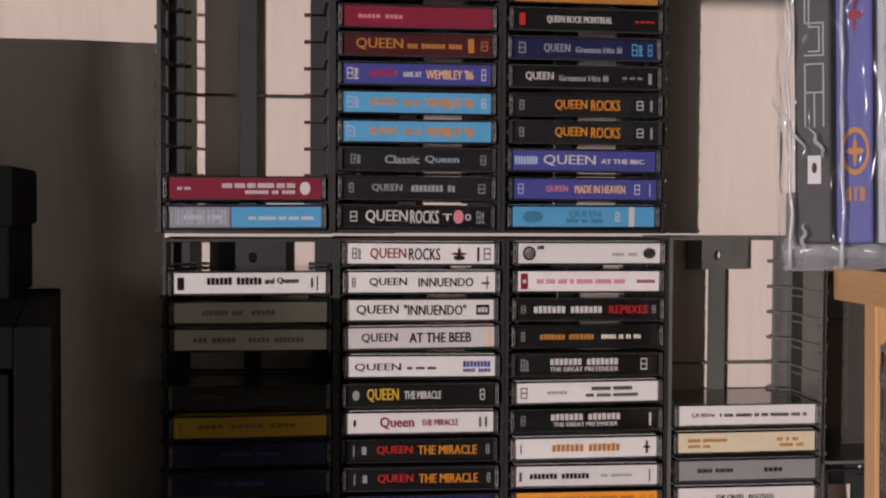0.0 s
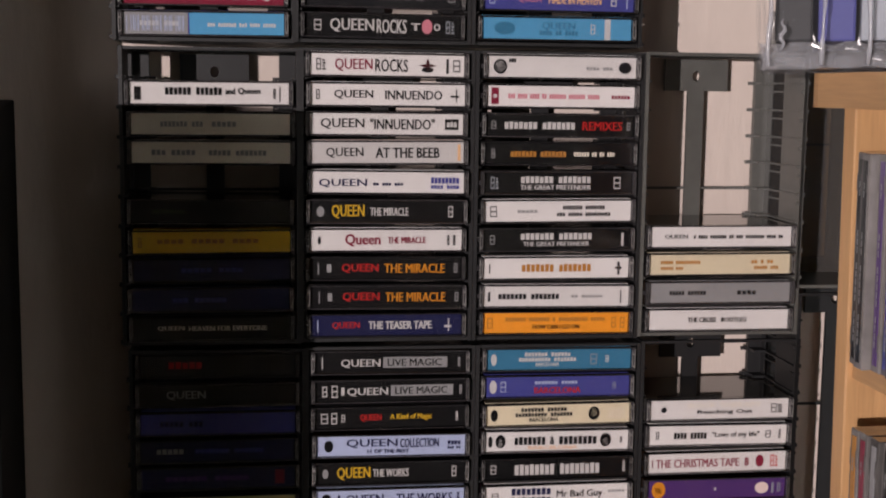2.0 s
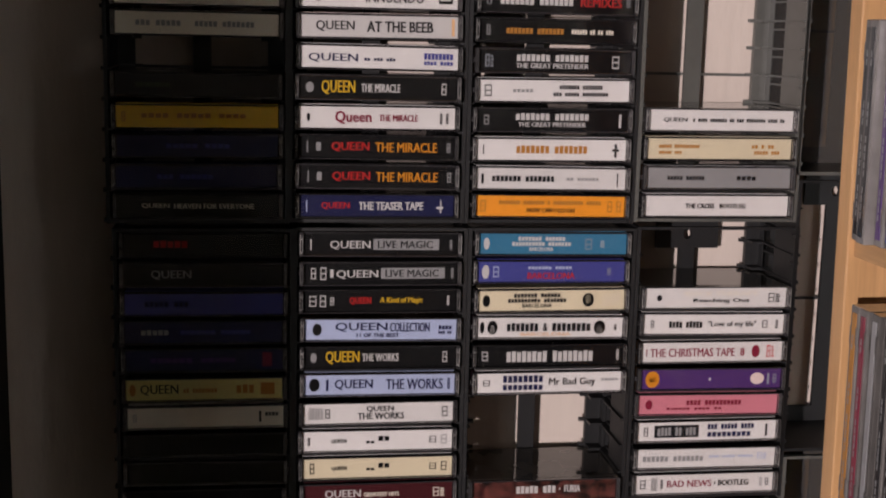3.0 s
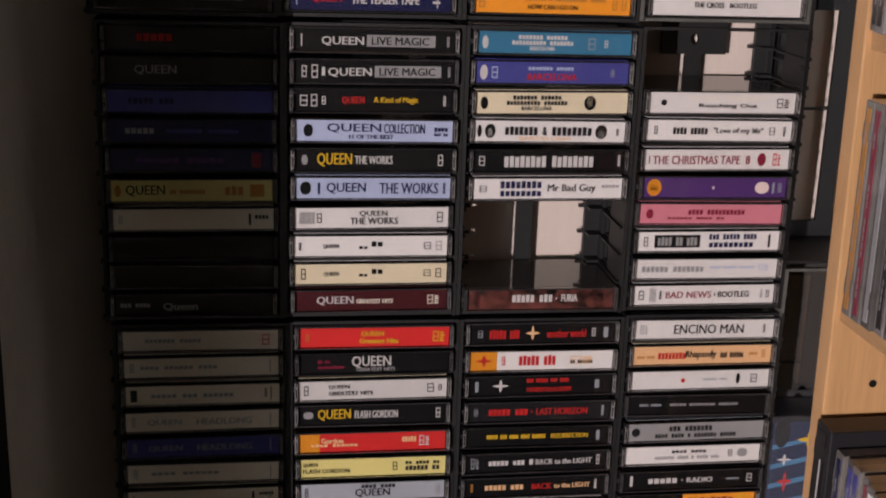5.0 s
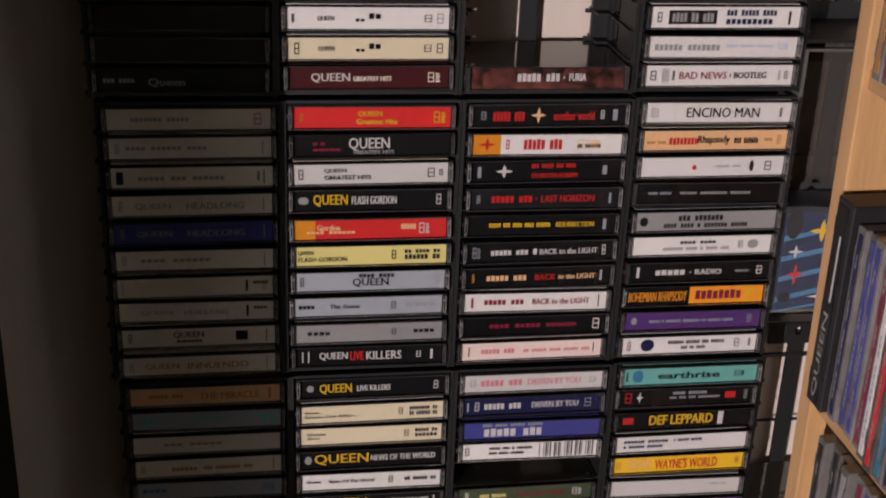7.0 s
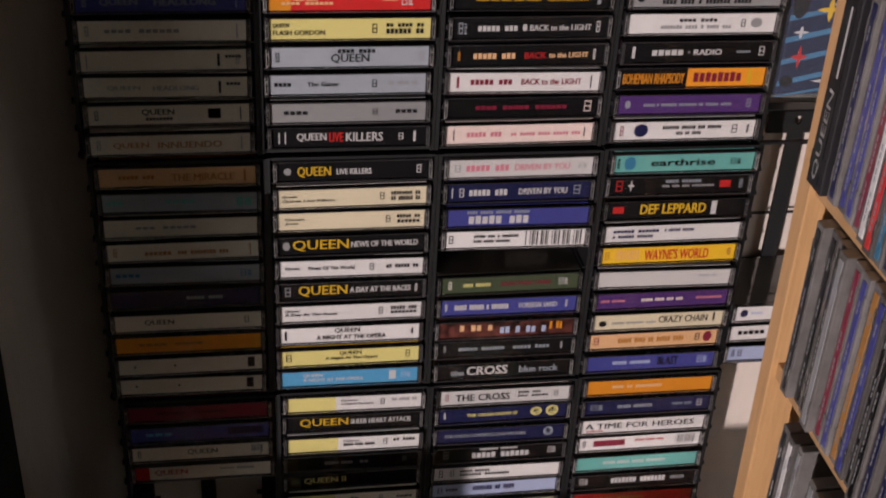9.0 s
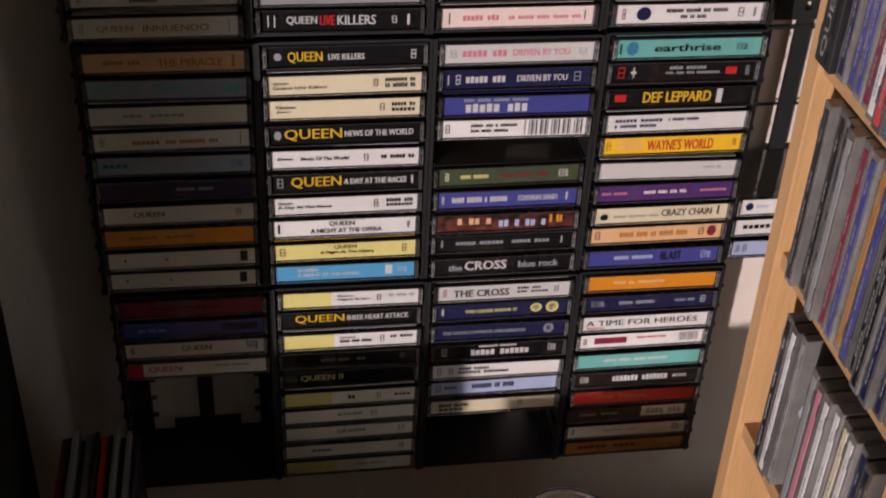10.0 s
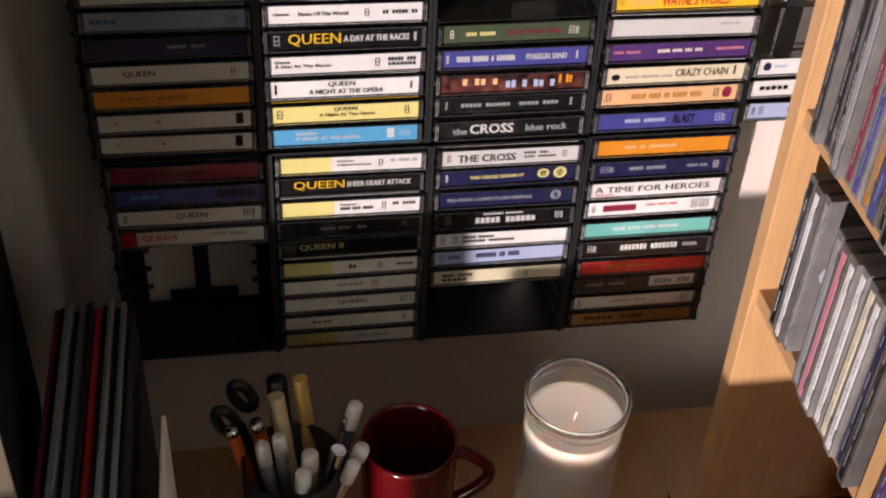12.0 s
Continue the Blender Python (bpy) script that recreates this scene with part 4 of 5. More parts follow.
def make_storage_box():
    b = thing("storage_box", "black card storage box with a lid, on the dark cabinet", "box", pose(-0.331, -0.050, 1.8135, 0, 0, 4))
    part("body", box(-0.27, 0.003, 0, -0.003, 0.117, 0.055, 0.002), DARK, b)
    part("lid", box(-0.273, 0, 0.045, 0, 0.120, 0.083, 0.003), DARK, b)
    # this upper box is unseen, added to cast the shadow left of the racks
    b = thing("storage_box", "smaller black box added out of view to shade the wall", "box", pose(-0.3455, -0.065, 1.8965, 0, 0, 6))
    part("body", box(-0.22, 0.003, 0, -0.003, 0.09, 0.080, 0.002), DARK, b)
    part("lid", box(-0.223, 0, 0.065, 0, 0.093, 0.096, 0.003), DARK, b)


make_storage_box()


# ---- the birch disc tower ----
FRONT, FAR, NEAR = 0.203, -0.140, -0.315
SHELVES = (1.018, 1.165, 1.302, 1.508, 1.668)
LEAN = pose(FRONT, 0, 0.94) @ pose(0, 0, 0, 0, -0.9, 0) @ pose(-FRONT, 0, -0.94)      # the tower stands a little out of plumb


def make_tower():
    t = thing("disc_tower", "light birch veneered disc tower, open on one side", "shelf", LEAN)
    part("side_panel", box(FRONT, FAR, DESK + 0.018, 0.350, FAR + 0.015, 1.817, 0.0012), WOOD, t)
    part("divider", box(FRONT, NEAR - 0.015, DESK + 0.018, 0.350, NEAR, 1.817, 0.0012), WOOD, t)
    part("side_panel", box(FRONT, -0.520, DESK + 0.018, 0.350, -0.505, 1.817, 0.0012), WOOD, t)
    part("back_panel", box(0.350, -0.520, DESK + 0.018, 0.355, FAR + 0.015, 1.817), WOOD, t)
    for z in SHELVES:
        part("shelf_board", box(FRONT + 0.004, NEAR, z - 0.012, 0.350, FAR, z, 0.001), WOOD_FLAT, t)
        part("shelf_board", box(FRONT + 0.004, -0.505, z - 0.012, 0.350, NEAR - 0.015, z, 0.001), WOOD_FLAT, t)
    for name, z0, z1 in (("top_board", 1.817, 1.837), ("base_board", DESK, DESK + 0.018)):
        bm = bmesh.new()
        x0, x1, y0, y1, r = 0.185, 0.367, -0.55, -0.098, 0.03
        line = []
        for cx, cy, a0 in ((x0 + r, y0 + r, 180), (x1 - r, y0 + r, 270), (x1 - r, y1 - r, 0), (x0 + r, y1 - r, 90)):
            line += [(cx + r * math.cos(radians(a0 + 15 * i)), cy + r * math.sin(radians(a0 + 15 * i))) for i in range(7)]
        f = bm.faces.new([bm.verts.new((x, y, z0)) for x, y in line])
        up = bmesh.ops.extrude_face_region(bm, geom=[f])
        bmesh.ops.translate(bm, vec=(0, 0, z1 - z0), verts=[v for v in up["geom"] if isinstance(v, bmesh.types.BMVert)])
        bmesh.ops.recalc_face_normals(bm, faces=bm.faces)
        part(name, bm, WOOD_FLAT, t)
    for z in (1.36, 1.455, 1.60):
        part("peg_hole", lathe([(0, 0.0006), (0.0024, 0.0006), (0.0024, 0), (0, 0)], 12), BLACK, t, at=pose(FRONT + 0.03, FAR - 0.0001, z, 90))


make_tower()

DISC_CASE = material("disc_case", (0.15, 0.14, 0.135), 0.12, vary=0.35, scale=60, coat=0.6, spread=0.5)
SPINE = {k: material("disc_spine_" + k, v, 0.35, vary=0.1, scale=150, coat=0.5) for k, v in COLOURS.items() if k in "WKBNPMGSDREIZLTX"}


BOXED = material("boxed_set", (0.014, 0.013, 0.016), 0.5, vary=0.4, scale=60)


def make_disc(y, z, thick, key, out, lean, bars="W", tall=0.124, label="", lettering="", body=None):
    """A jewel case on its edge with its spine towards -x; y is its far face."""
    d = thing("disc_case", label or "%s-spined disc in a clear jewel case, upright on a birch shelf" % SAY[key], "disc", LEAN @ pose(FRONT - 0.004 + out, y, z, lean), "discs in the tower")
    bm = slab(bmesh.new(), 0.0008, -thick, 0, 0.141, 0, tall)
    rounded(bm, 0.0006, 1)
    for k in (0.012, tall - 0.022):
        slab(bm, 0.0004, -thick + 0.0006, k, 0.012, -0.0006, k + 0.010)
    part("slipcase" if body else "jewel_case", bm, body or DISC_CASE, d)
    s = part("spine_label", box(0.0003, -thick * 0.72, 0.004, 0.0030, -thick * 0.28 if thick < 0.012 else -thick * 0.12, tall - 0.004), SPINE[key], d)
    verts, faces = [], []
    if lettering:
        put_word(verts, faces, lettering, 0.006, 0.062, -thick * 0.62, -thick * 0.30)
        put_quad(verts, faces, 0.070, 0.112, -thick * 0.58, -thick * 0.48)
    else:
        put_bars(verts, faces, "#### ##### ###    ##", 0.014, tall - 0.016, -thick * 0.56, -thick * 0.44)
    # rows of print run up the spine
    me = bpy.data.meshes.new("lettering")
    me.from_pydata([(0, v[2], v[0]) for v in verts], [], [f[::-1] for f in faces])
    me.materials.append(INK[bars])
    tagged(part("lettering", me, None, s, at=pose(0.0001, 0, 0)), kind="stuff")
    return d


ROWS_OF_DISCS = (
    (1.018, "GIWWEWNDKKWDN"), (1.165, "DKKGXBZBKKNNXKDNBK"), (1.302, "NBBXWRTNWBKNW"), (1.508, "ZXGDKWNDGSDKNWDG"), (1.668, "KDPBNGDKWDPNBKDG"),
)
rnd = random.Random(7)
for z, keys in ROWS_OF_DISCS:
    y = {1.018: -0.170, 1.165: -0.166, 1.302: -0.143, 1.508: -0.158, 1.668: -0.150}[z]
    if z == 1.302:
        make_disc(y, z, 0.020, "K", -0.002, 1.0, "W", 0.134, "thick black boxed set with white lettering, upright on a birch shelf", "QUEEN", BOXED)
        y -= 0.0222
    if z == 1.018:
        make_disc(y, z, 0.0102, "D", 0.003, 1.0)
        y -= 0.0112
        make_disc(y, z, 0.0102, "W", 0.002, 1.0, "G")
        y -= 0.0112
        grey = make_disc(y, z, 0.0070, "G", 0.004, 1.0, "D", 0.124, "slim empty grey disc case with a torn white sticker")
        verts, faces = [], []
        put_disc(verts, faces, 0.030, 0.066, 0.023, 0.013)
        put_quad(verts, faces, 0.034, 0.066, 0.060, 0.082)
        me = bpy.data.meshes.new("sticker")
        me.from_pydata(verts, [], faces)
        me.materials.append(CARD["S"])
        part("sticker", me, None, grey, "torn white sticker", at=pose(0, -0.0074, 0))
        y -= 0.0300
    for k in keys.replace("H", "E").replace("F", "E"):
        thick = 0.0102
        if y - thick - 0.003 < NEAR:
            break
        make_disc(y, z, thick, k, rnd.uniform(-0.003, 0.004), rnd.uniform(0.2, 1.3), "S" if k in "WESIL" else "G")
        y -= thick + rnd.uniform(0.0003, 0.0012)
for z in SHELVES[:2]:
    y = NEAR - 0.018
    for k in "PXNDWGBK":
        make_disc(y, z, 0.0102, k, rnd.uniform(-0.003, 0.003), rnd.uniform(0.2, 1.0), "S" if k in "WG" else "G")
        y -= 0.0112


def make_goblet():
    g = thing("glass_globe", "dim amber glass globe on the tower's base board", "glass", pose(0.285, -0.225, DESK + 0.018))
    part("bowl", lathe([(0, 0), (0.022, 0), (0.036, 0.016), (0.042, 0.040), (0.036, 0.066), (0.022, 0.082), (0.020, 0.081), (0.034, 0.065), (0.040, 0.040), (0.034, 0.017), (0.020, 0.003), (0, 0.003)], 32), SMOKED, g, smooth=True)


make_goblet()


# ---- wrapped sets on top of the tower ----
TOP = 1.837
STAND = pose(0.122, -0.172, TOP, 0, 0, -23) @ pose(0, 0, 0, 0, -1.2, 0)


def make_set(x, w, key, depth, height, label, decorate):
    s = thing("record_set", label, "box set", STAND @ pose(x, 0, 0.0150), "sets on the tower")
    body = part("slipcase", box(0, 0, 0, w, depth, height, 0.0015), material("slipcase_" + key, COLOURS[key], 0.6, vary=0.15, scale=60), s)
    decorate(body, w, height)
    return s


def flat(parent, name, ink, verts, faces, lift=0.0006):
    me = bpy.data.meshes.new(name)
    me.from_pydata(verts, [], faces)
    me.materials.append(INK[ink])
    part(name, me, None, parent, at=pose(0, -lift, 0))


def dark_spine(body, w, h):
    v, f = [], []
    a, b, k = w * 0.26, w * 0.80, 0.0009
    # an open frame with three strokes below it
    for x in (a, b - k):
        put_quad(v, f, x, x + k, 0.086, 0.101)
    for z in (0.0851, 0.1011):
        put_quad(v, f, a, b, z, z + k)
    for i in range(3):
        put_quad(v, f, a + (b - a - k) * i / 2, a + (b - a - k) * i / 2 + k, 0.066, 0.085)
    # tall outlined S shapes above it
    for z0 in (0.106, 0.148, 0.190):
        for inset in (0.0, 0.0022):
            p, q, h0, h1 = a + inset, b - inset, z0 + inset, z0 + 0.034 - inset
            hm = (h0 + h1) / 2 + (0.0011 - inset)
            for z in (h0, hm, h1):
                put_quad(v, f, p, q, z, z + k)
            put_quad(v, f, p, p + k, hm + k, h1)
            put_quad(v, f, q - k, q, h0 + k, hm)
    flat(body, "outline_print", "S", v, f)
    v, f = [], []
    put_quad(v, f, w * 0.34, w * 0.70, 0.034, 0.050)
    flat(body, "sticker", "W", v, f)
    v, f = [], []
    put_disc(v, f, w * 0.52, 0.043, w * 0.07, 0.003)
    flat(body, "sticker_print", "D", v, f, 0.0012)


def blue_spine(body, w, h):
    for ink, rx, rz, points, z in (("Z", 0.40, 0.0135, 0, 0.052), ("B", 0.31, 0.0105, 0, 0.052), ("Z", 0.28, 0.0095, 4, 0.052), ("X", 0.28, 0.012, 4, 0.128), ("X", 0.2, 0.010, 4, 0.148)):
        v, f = [], []
        put_disc(v, f, w * 0.5, z, w * rx, rz, points)
        flat(body, "crest", ink, v, f, {"B": 0.0009, "X": 0.0006}.get(ink, 0.0012 if points else 0.0006))
    v, f = [], []
    put_bars(v, f, "## # ##", w * 0.25, w * 0.78, 0.024, 0.032)
    flat(body, "gilt_print", "Z", v, f)


def plain_spine(body, w, h):
    v, f = [], []
    put_bars(v, f, "### ##", w * 0.2, w * 0.8, 0.06, 0.066)
    flat(body, "print", "W", v, f)


make_set(0.003, 0.020, "D", 0.16, 0.31, "charcoal slipcase set with outlined silver letters, in plastic wrap", dark_spine)
make_set(0.0255, 0.0195, "B", 0.16, 0.31, "violet-blue slipcase set with a gold and red crest, in plastic wrap", blue_spine)
make_set(0.0475, 0.026, "S", 0.16, 0.30, "silver-grey slipcase set in plastic wrap", plain_spine)


def make_bag():
    bag = thing("plastic_bag", "crinkled clear plastic sleeve round three slipcase sets", "plastic sleeve", STAND @ pose(-0.006, -0.010, -0.006))
    bm = slab(bmesh.new(), 0, 0, 0.0065, 0.095, 0.18, 0.33)
    bmesh.ops.subdivide_edges(bm, edges=list(bm.edges), cuts=24, use_grid_fill=True)
    for v in bm.verts:
        p = v.co.copy()
        n = noise.noise_vector(p * 38) * 0.004 + noise.noise_vector(Vector((p.x * 160, p.y * 60, p.z * 30))) * 0.0030
        v.co += n
        v.co.y = min(v.co.y, 0.012) if p.y < 0.001 else v.co.y
        v.co.z = max(v.co.z, 0.0062)
        if p.z > 0.3:
            v.co.x = 0.047 + (v.co.x - 0.047) * 0.9
    for k in range(4):
        x = (0.006, 0.034, 0.057, 0.086)[k]
        line = [(x + 0.002 * noise.noise(Vector((k * 9.1, z * 40, 0))), -0.006 + 0.002 * noise.noise(Vector((k * 3.7, z * 60, 5))), z) for z in [0.008 + i * 0.008 for i in range(40)]]
        t = tube(line, [0.0012 + 0.0009 * noise.noise(Vector((k * 5.3, i * 0.6, 0))) for i in range(40)], 6)
        part("crease", t, FILM_CREASE, bag, smooth=True)
    fold = random.Random(11)
    for k in range(12):
        x, z, dx, dz = fold.uniform(0, 0.08), fold.uniform(0.012, 0.26), fold.uniform(-0.02, 0.02), fold.uniform(0.015, 0.05)
        line = [(x + dx * i / 8 + 0.0012 * math.sin(i * 1.7 + k), -0.0055 - 0.001 * math.sin(i + k), z + dz * i / 8) for i in range(9)]
        part("crease", tube(line, [0.0002 + 0.0011 * math.sin(math.pi * i / 8) for i in range(9)], 6), FILM_CREASE, bag, smooth=True)
    part("sleeve", bm, FILM, bag, smooth=True)
    # the loose end, crumpled flat under the sets
    bm = slab(bmesh.new(), 0.002, 0.004, 0.0062, 0.092, 0.165, 0.0205)
    bmesh.ops.subdivide_edges(bm, edges=list(bm.edges), cuts=14, use_grid_fill=True)
    for v in bm.verts:
        p = v.co.copy()
        v.co += noise.noise_vector(p * 90) * 0.004 + noise.noise_vector(p * 260) * 0.0016
        v.co.z = min(max(v.co.z, 0.0062), 0.0208)
    part("crumpled_end", bm, FILM_END, bag)


FILM_END = film("crumpled_film", 0.72)
FILM_CREASE = film("sleeve_crease", 0.55)
make_bag()


# ---- on the desk ----
def make_candle():
    c = thing("candle", "white candle in a clear glass jar with brown script", "candle", pose(0.0815, -0.166, DESK))
    R, H = 0.0367, 0.192
    part("jar", lathe([(0, 0), (R - 0.005, 0), (R - 0.002, 0.003), (R - 0.002, H - 0.012), (R - 0.001, H - 0.008), (R, H - 0.002), (R - 0.0012, H), (R - 0.0024, H - 0.001), (R - 0.0028, H - 0.008), (R - 0.0030, H - 0.014), (R - 0.0030, 0.006), (0, 0.006)], 64), GLASS, c, "clear glass jar", smooth=True).visible_shadow = False
    part("wax", lathe([(0, 0.0065), (R - 0.0027, 0.0065), (R - 0.0027, H - 0.0225), (R - 0.006, H - 0.0235), (0.012, H - 0.026), (0.004, H - 0.027), (0, H - 0.027)], 48), WAX, c, smooth=True)
    for z, r in ((H - 0.0012, 0.0016), (H - 0.0105, 0.0009)):
        ring = [((R - 0.0014) * math.cos(2 * math.pi * i / 48), (R - 0.0014) * math.sin(2 * math.pi * i / 48), z) for i in range(49)]
        part("lip", tube(ring, r, 8), GLASS, c, smooth=True).visible_shadow = False
    part("wick", tube([(0, 0, H - 0.028), (0.0004, 0, H - 0.022), (0.0012, 0.0004, H - 0.018)], 0.0009, 6), WAX, c)
    v, f = [], []
    for z, word, a0, a1 in ((0.106, "### ####", -0.5, 0.35), (0.094, "##### ####", -0.55, 0.45), (0.072, "#######", -0.4, 0.3)):
        n = len(word)
        for i, ch in enumerate(word):
            if ch == "#":
                a, b = a0 + (a1 - a0) * i / n, a0 + (a1 - a0) * (i + 0.8) / n
                k = len(v)
                for ang, zz in ((a, z), (b, z), (b, z + 0.006 + 0.003 * (i % 2)), (a, z + 0.006)):
                    v.append(((R - 0.0017) * math.sin(ang), -(R - 0.0017) * math.cos(ang), zz))
                f.append((k, k + 1, k + 2, k + 3))
    me = bpy.data.meshes.new("lettering")
    me.from_pydata(v, [], f)
    me.materials.append(INK["Z"])
    part("lettering", me, None, c)


make_candle()


def make_mug():
    m = thing("mug", "dark red glazed mug on the desk", "mug", pose(-0.0235, -0.1095, DESK))
    R, H = 0.0370, 0.096
    part("body", lathe([(0, 0), (R - 0.006, 0), (R - 0.002, 0.004), (R - 0.001, 0.03), (R, H - 0.004), (R - 0.001, H), (R - 0.003, H - 0.001), (R - 0.0042, H - 0.006), (R - 0.0045, 0.03), (R - 0.010, 0.007), (0, 0.006)], 56), RED_GLAZE, m, smooth=True)
    path = [(R - 0.003 + 0.030 * math.sin(math.pi * i / 14) ** 0.8, 0, 0.018 + 0.060 * i / 14) for i in range(15)]
    part("handle", tube(path, 0.0052, 12), RED_GLAZE, m, smooth=True)


make_mug()


def make_pen_pot():
    p = thing("pen_pot", "black plastic pen pot on the desk", "pen pot", pose(-0.112, -0.128, DESK))
    R, H = 0.036, 0.104
    part("pot", lathe([(0, 0), (R - 0.002, 0), (R, 0.004), (R + 0.001, H), (R - 0.002, H), (R - 0.003, 0.005), (0, 0.004)], 40), BLACK, p, smooth=True)
    return p


make_pen_pot()


def make_pen(name, label, tip, foot, r, body, cap, cap_len, rounded_end=True):
    """A pen that stands in the pot; tip and foot in metres."""
    a, b = Vector(foot), Vector(tip)
    length = (b - a).length
    turn = (b - a).to_track_quat("Z", "Y").to_matrix().to_4x4()
    pen = thing(name, label, "pen", Matrix.Translation(a) @ turn, "pens in the pot")
    part("barrel", lathe([(0, 0), (r * 0.5, 0.001), (r * 0.95, 0.008), (r * 0.95, length - cap_len), (0, length - cap_len)], 14), body, pen, smooth=False)
    end = [(r, length - cap_len), (r, length - 0.003), (r * 0.8, length - 0.0008), (0, length)] if rounded_end else [(r, length - cap_len), (r, length - 0.0005), (r * 0.9, length), (0, length)]
    part("cap", lathe([(0, length - cap_len)] + end, 14), cap, pen, smooth=rounded_end)


CREAM = material("cream_plastic", (0.74, 0.62, 0.38), 0.4, vary=0.06, scale=60)
YELLOW = material("yellow_paint", (0.72, 0.47, 0.13), 0.4, vary=0.08, scale=60)
ORANGE = material("orange_plastic", (0.55, 0.11, 0.03), 0.3, vary=0.08, scale=60)
WHITE = material("white_plastic", (0.78, 0.76, 0.72), 0.3, vary=0.05, scale=60)
GREY = material("grey_plastic", (0.32, 0.32, 0.33), 0.3, vary=0.08, scale=60)
BLUE = material("clear_blue_plastic", (0.08, 0.09, 0.14), 0.2, vary=0.1, scale=60)
B = DESK + 0.006
make_pen("marker", "cream capped marker in a black pen pot", (-0.121, -0.092, 0.900), (-0.106, -0.124, B), 0.0062, CREAM, CREAM, 0.045, False)
make_pen("pencil", "yellow painted pencil in a black pen pot", (-0.103, -0.081, 0.905), (-0.090, -0.116, B), 0.0058, YELLOW, YELLOW, 0.06, False)
make_pen("pen", "orange pen with a silver tip in a black pen pot", (-0.155, -0.113, 0.893), (-0.128, -0.128, B), 0.0052, ORANGE, CHROME, 0.007)
make_pen("pen", "orange pen with a silver tip in a black pen pot", (-0.136, -0.112, 0.897), (-0.122, -0.122, B), 0.0056, ORANGE, CHROME, 0.008)
make_pen("pen", "grey pen with a white cap in a black pen pot", (-0.133, -0.130, 0.893), (-0.122, -0.138, B), 0.0054, GREY, WHITE, 0.020)
make_pen("pen", "grey pen with a white cap in a black pen pot", (-0.121, -0.127, 0.896), (-0.114, -0.132, B), 0.0052, GREY, WHITE, 0.018)
make_pen("pen", "dark clear-barrelled pen with a white end in a black pen pot", (-0.063, -0.105, 0.900), (-0.102, -0.136, B), 0.0056, BLUE, WHITE, 0.022)
make_pen("pen", "slim silver pen with a clip in a black pen pot", (-0.072, -0.112, 0.893), (-0.100, -0.132, B), 0.0022, CHROME, CHROME, 0.012)
make_pen("pen", "silver pen with a white cap in a black pen pot", (-0.061, -0.134, 0.886), (-0.102, -0.146, B), 0.0058, CHROME, WHITE, 0.013)
make_pen("pen", "silver pen with a white cap in a black pen pot", (-0.068, -0.145, 0.882), (-0.106, -0.150, B), 0.0052, CHROME, WHITE, 0.020)
make_pen("pen", "silver capped pen in a black pen pot", (-0.079, -0.136, 0.886), (-0.104, -0.142, B), 0.0060, CHROME, CHROME, 0.016, False)
make_pen("pen", "grey pen with a white cap in a black pen pot", (-0.0995, -0.142, 0.893), (-0.106, -0.148, B), 0.0062, GREY, WHITE, 0.016)
make_pen("pen", "grey pen with a white cap in a black pen pot", (-0.105, -0.153, 0.886), (-0.112, -0.153, B), 0.0060, GREY, WHITE, 0.018)
make_pen("marker", "black felt marker in a black pen pot", (-0.120, -0.074, 0.901), (-0.112, -0.108, B), 0.0080, BLACK, BLACK, 0.04)


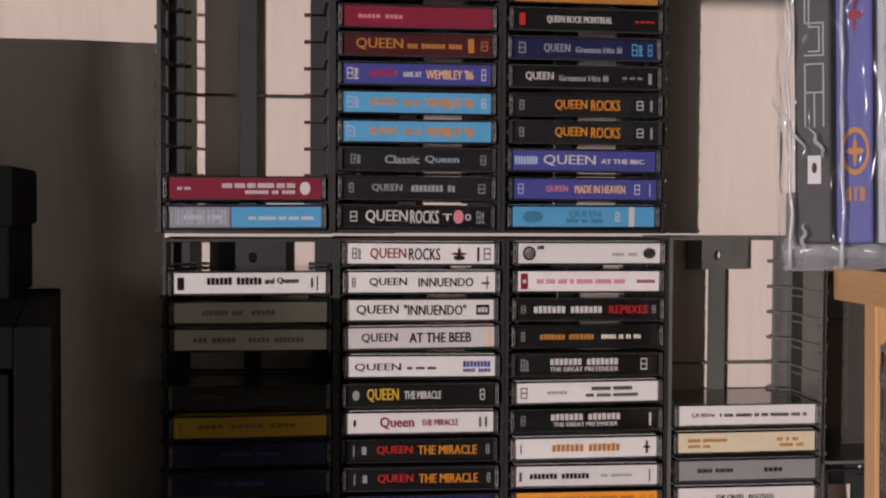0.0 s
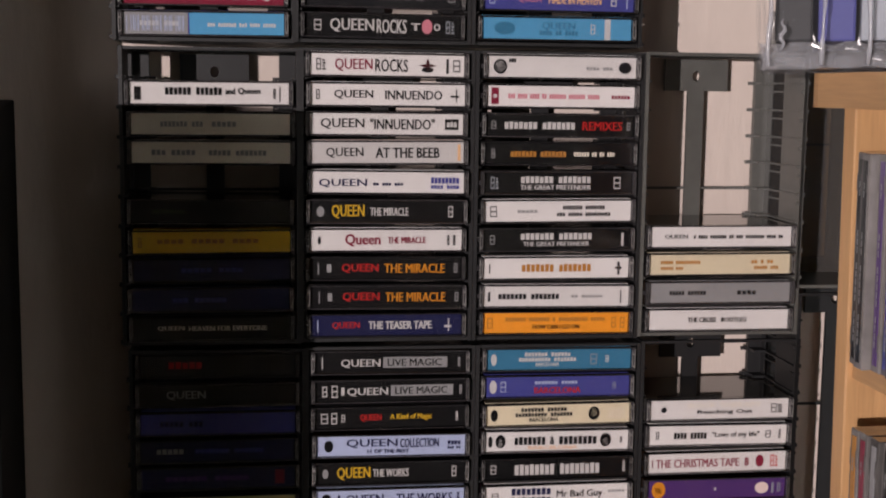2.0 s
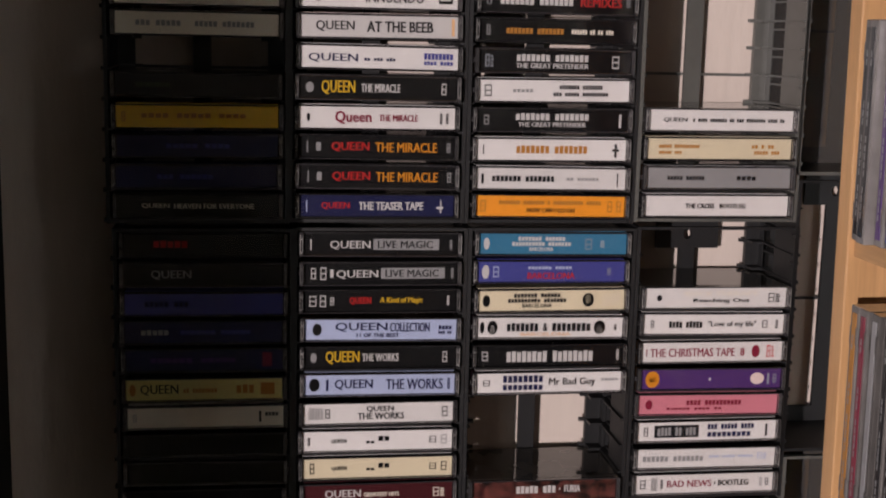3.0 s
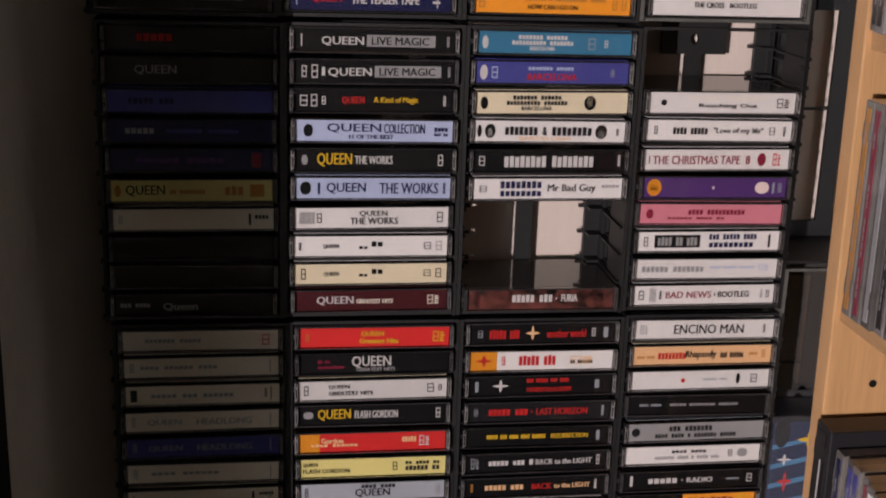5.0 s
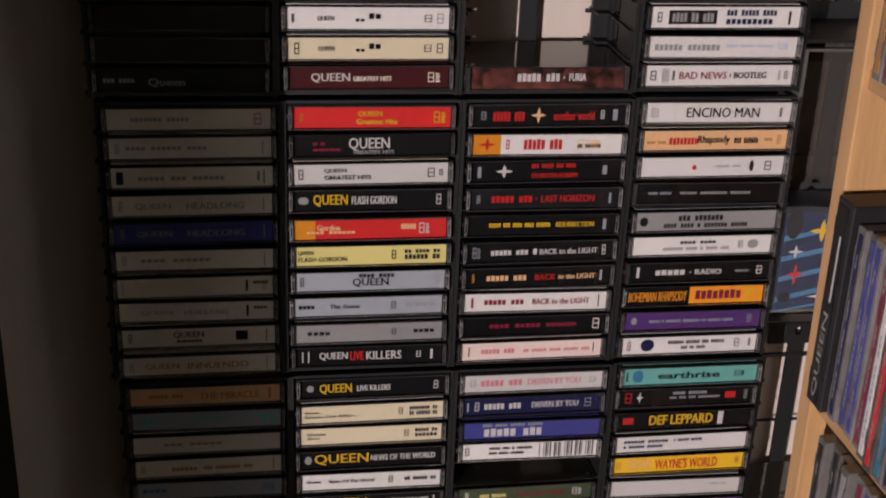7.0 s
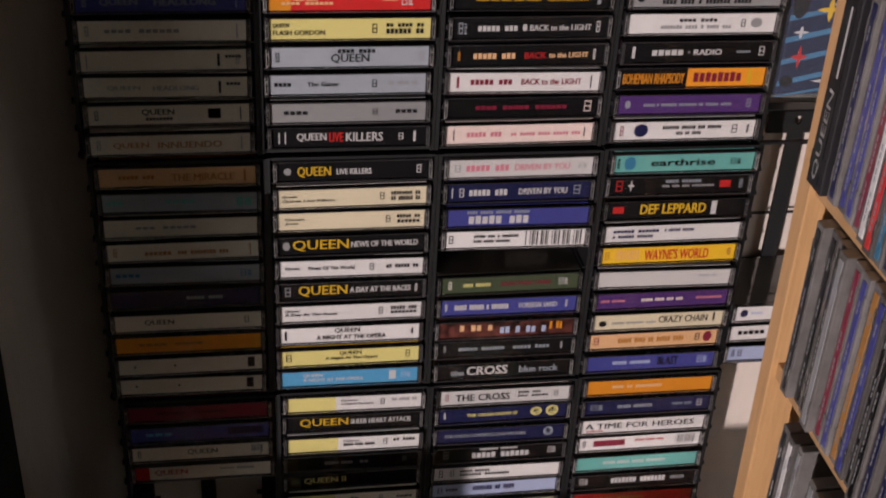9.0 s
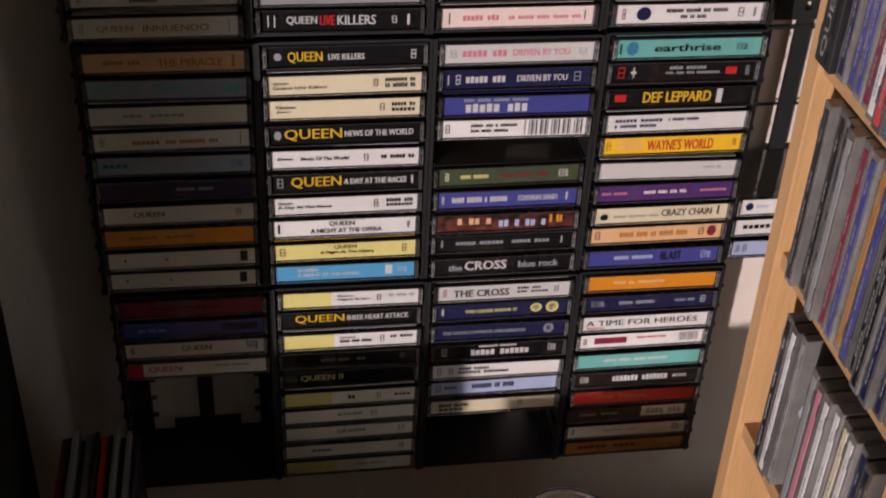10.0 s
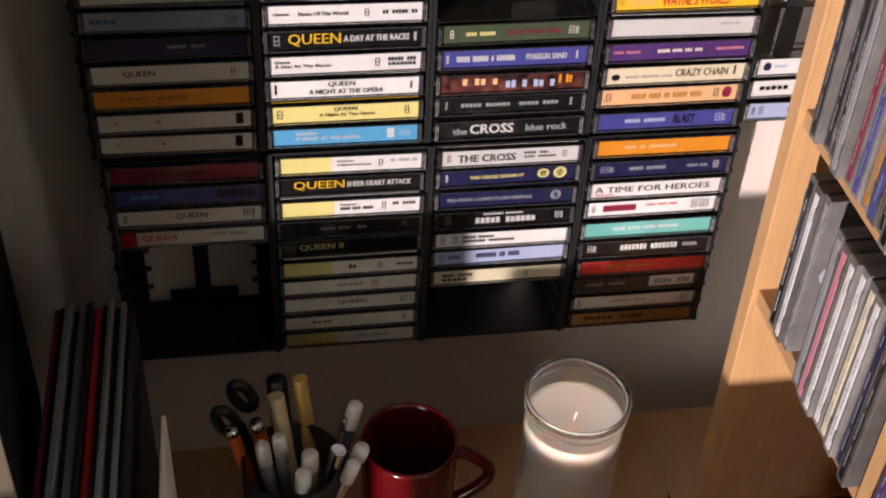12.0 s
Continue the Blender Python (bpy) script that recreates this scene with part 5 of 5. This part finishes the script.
def make_scissors():
    foot = Vector((-0.118, -0.116, DESK + 0.006))
    s = thing("scissors", "black-handled scissors standing in the pen pot", "scissors", Matrix.Translation(foot))
    top = Vector((-0.150, -0.088, 0.866)) - foot
    turn = top.to_track_quat("Z", "Y").to_matrix().to_4x4()
    part("blade", box(-0.006, -0.0008, 0, 0.006, 0.0008, top.length, 0.0005), CHROME, s, at=turn)
    for cx, cy, cz in ((-0.145, -0.080, 0.889), (-0.158, -0.092, 0.876)):
        ring = [(0.0065 * math.cos(2 * math.pi * i / 20) - 0.3 * 0.013 * math.sin(2 * math.pi * i / 20), 0, 0.013 * math.sin(2 * math.pi * i / 20)) for i in range(21)]
        part("handle", tube(ring, 0.0042, 10), BLACK, s, smooth=True, at=Matrix.Translation(Vector((cx, cy, cz)) - foot))


make_scissors()


def make_loop():
    r = thing("tape_roll", "black tape roll leaning on the pen pot", "tape roll", pose(-0.166, -0.148, DESK + 0.030, 62, 0, 10))
    part("band", lathe([(0.019, -0.007), (0.029, -0.007), (0.0295, 0), (0.029, 0.007), (0.019, 0.007), (0.0185, 0), (0.019, -0.007)], 36), BLACK, r, smooth=True)


make_loop()


# ---- record sleeves standing on the desk ----
def make_sleeve(x, key, thick, top, y1, tilt, label, word=""):
    s = thing("record_sleeve", label, "record sleeve", pose(x, y1, DESK, 0, tilt, 0), "sleeves on the desk")
    bm = slab(bmesh.new(), -thick, -0.180, 0, 0, 0, top - DESK)
    body = part("sleeve", rounded(bm, 0.0006, 1), SLEEVE[key], s)
    if word:
        v, f = [], []
        put_word(v, f, word, -0.172, -0.010, 0.118, 0.165)
        me = bpy.data.meshes.new("lettering")
        me.from_pydata([(0, p[0], p[2]) for p in v], [], f)
        me.materials.append(INK["S"])
        part("lettering", me, None, body, at=pose(0.0005, 0, 0))


SLEEVE = {k: material("sleeve_" + k, COLOURS[k] if k != "G" else (0.16, 0.17, 0.165), 0.5, vary=0.12, scale=90) for k in "WGDSRKXAE"}
x = -0.2740
for i, (k, thick) in enumerate((("X", 0.004), ("K", 0.003), ("G", 0.005), ("D", 0.003), ("G", 0.006), ("K", 0.003), ("R", 0.005), ("D", 0.003), ("G", 0.004), ("K", 0.003), ("G", 0.004))):
    x += thick
    make_sleeve(x, k, thick, 0.948 + 0.004 * (i % 3), -0.036 - 0.003 * (i % 2), 0.0, "%s record sleeve on its edge in a row on the desk" % SAY[k])
    x += 0.0008
make_sleeve(x + 0.004, "D", 0.003, 0.950, -0.038, 0.0, "charcoal record sleeve with large silver letters, standing upright", "QUEEN")
make_sleeve(x + 0.026, "A", 0.003, 0.930, -0.130, 0.0, "cream card sleeve on its edge in front of darker sleeves")
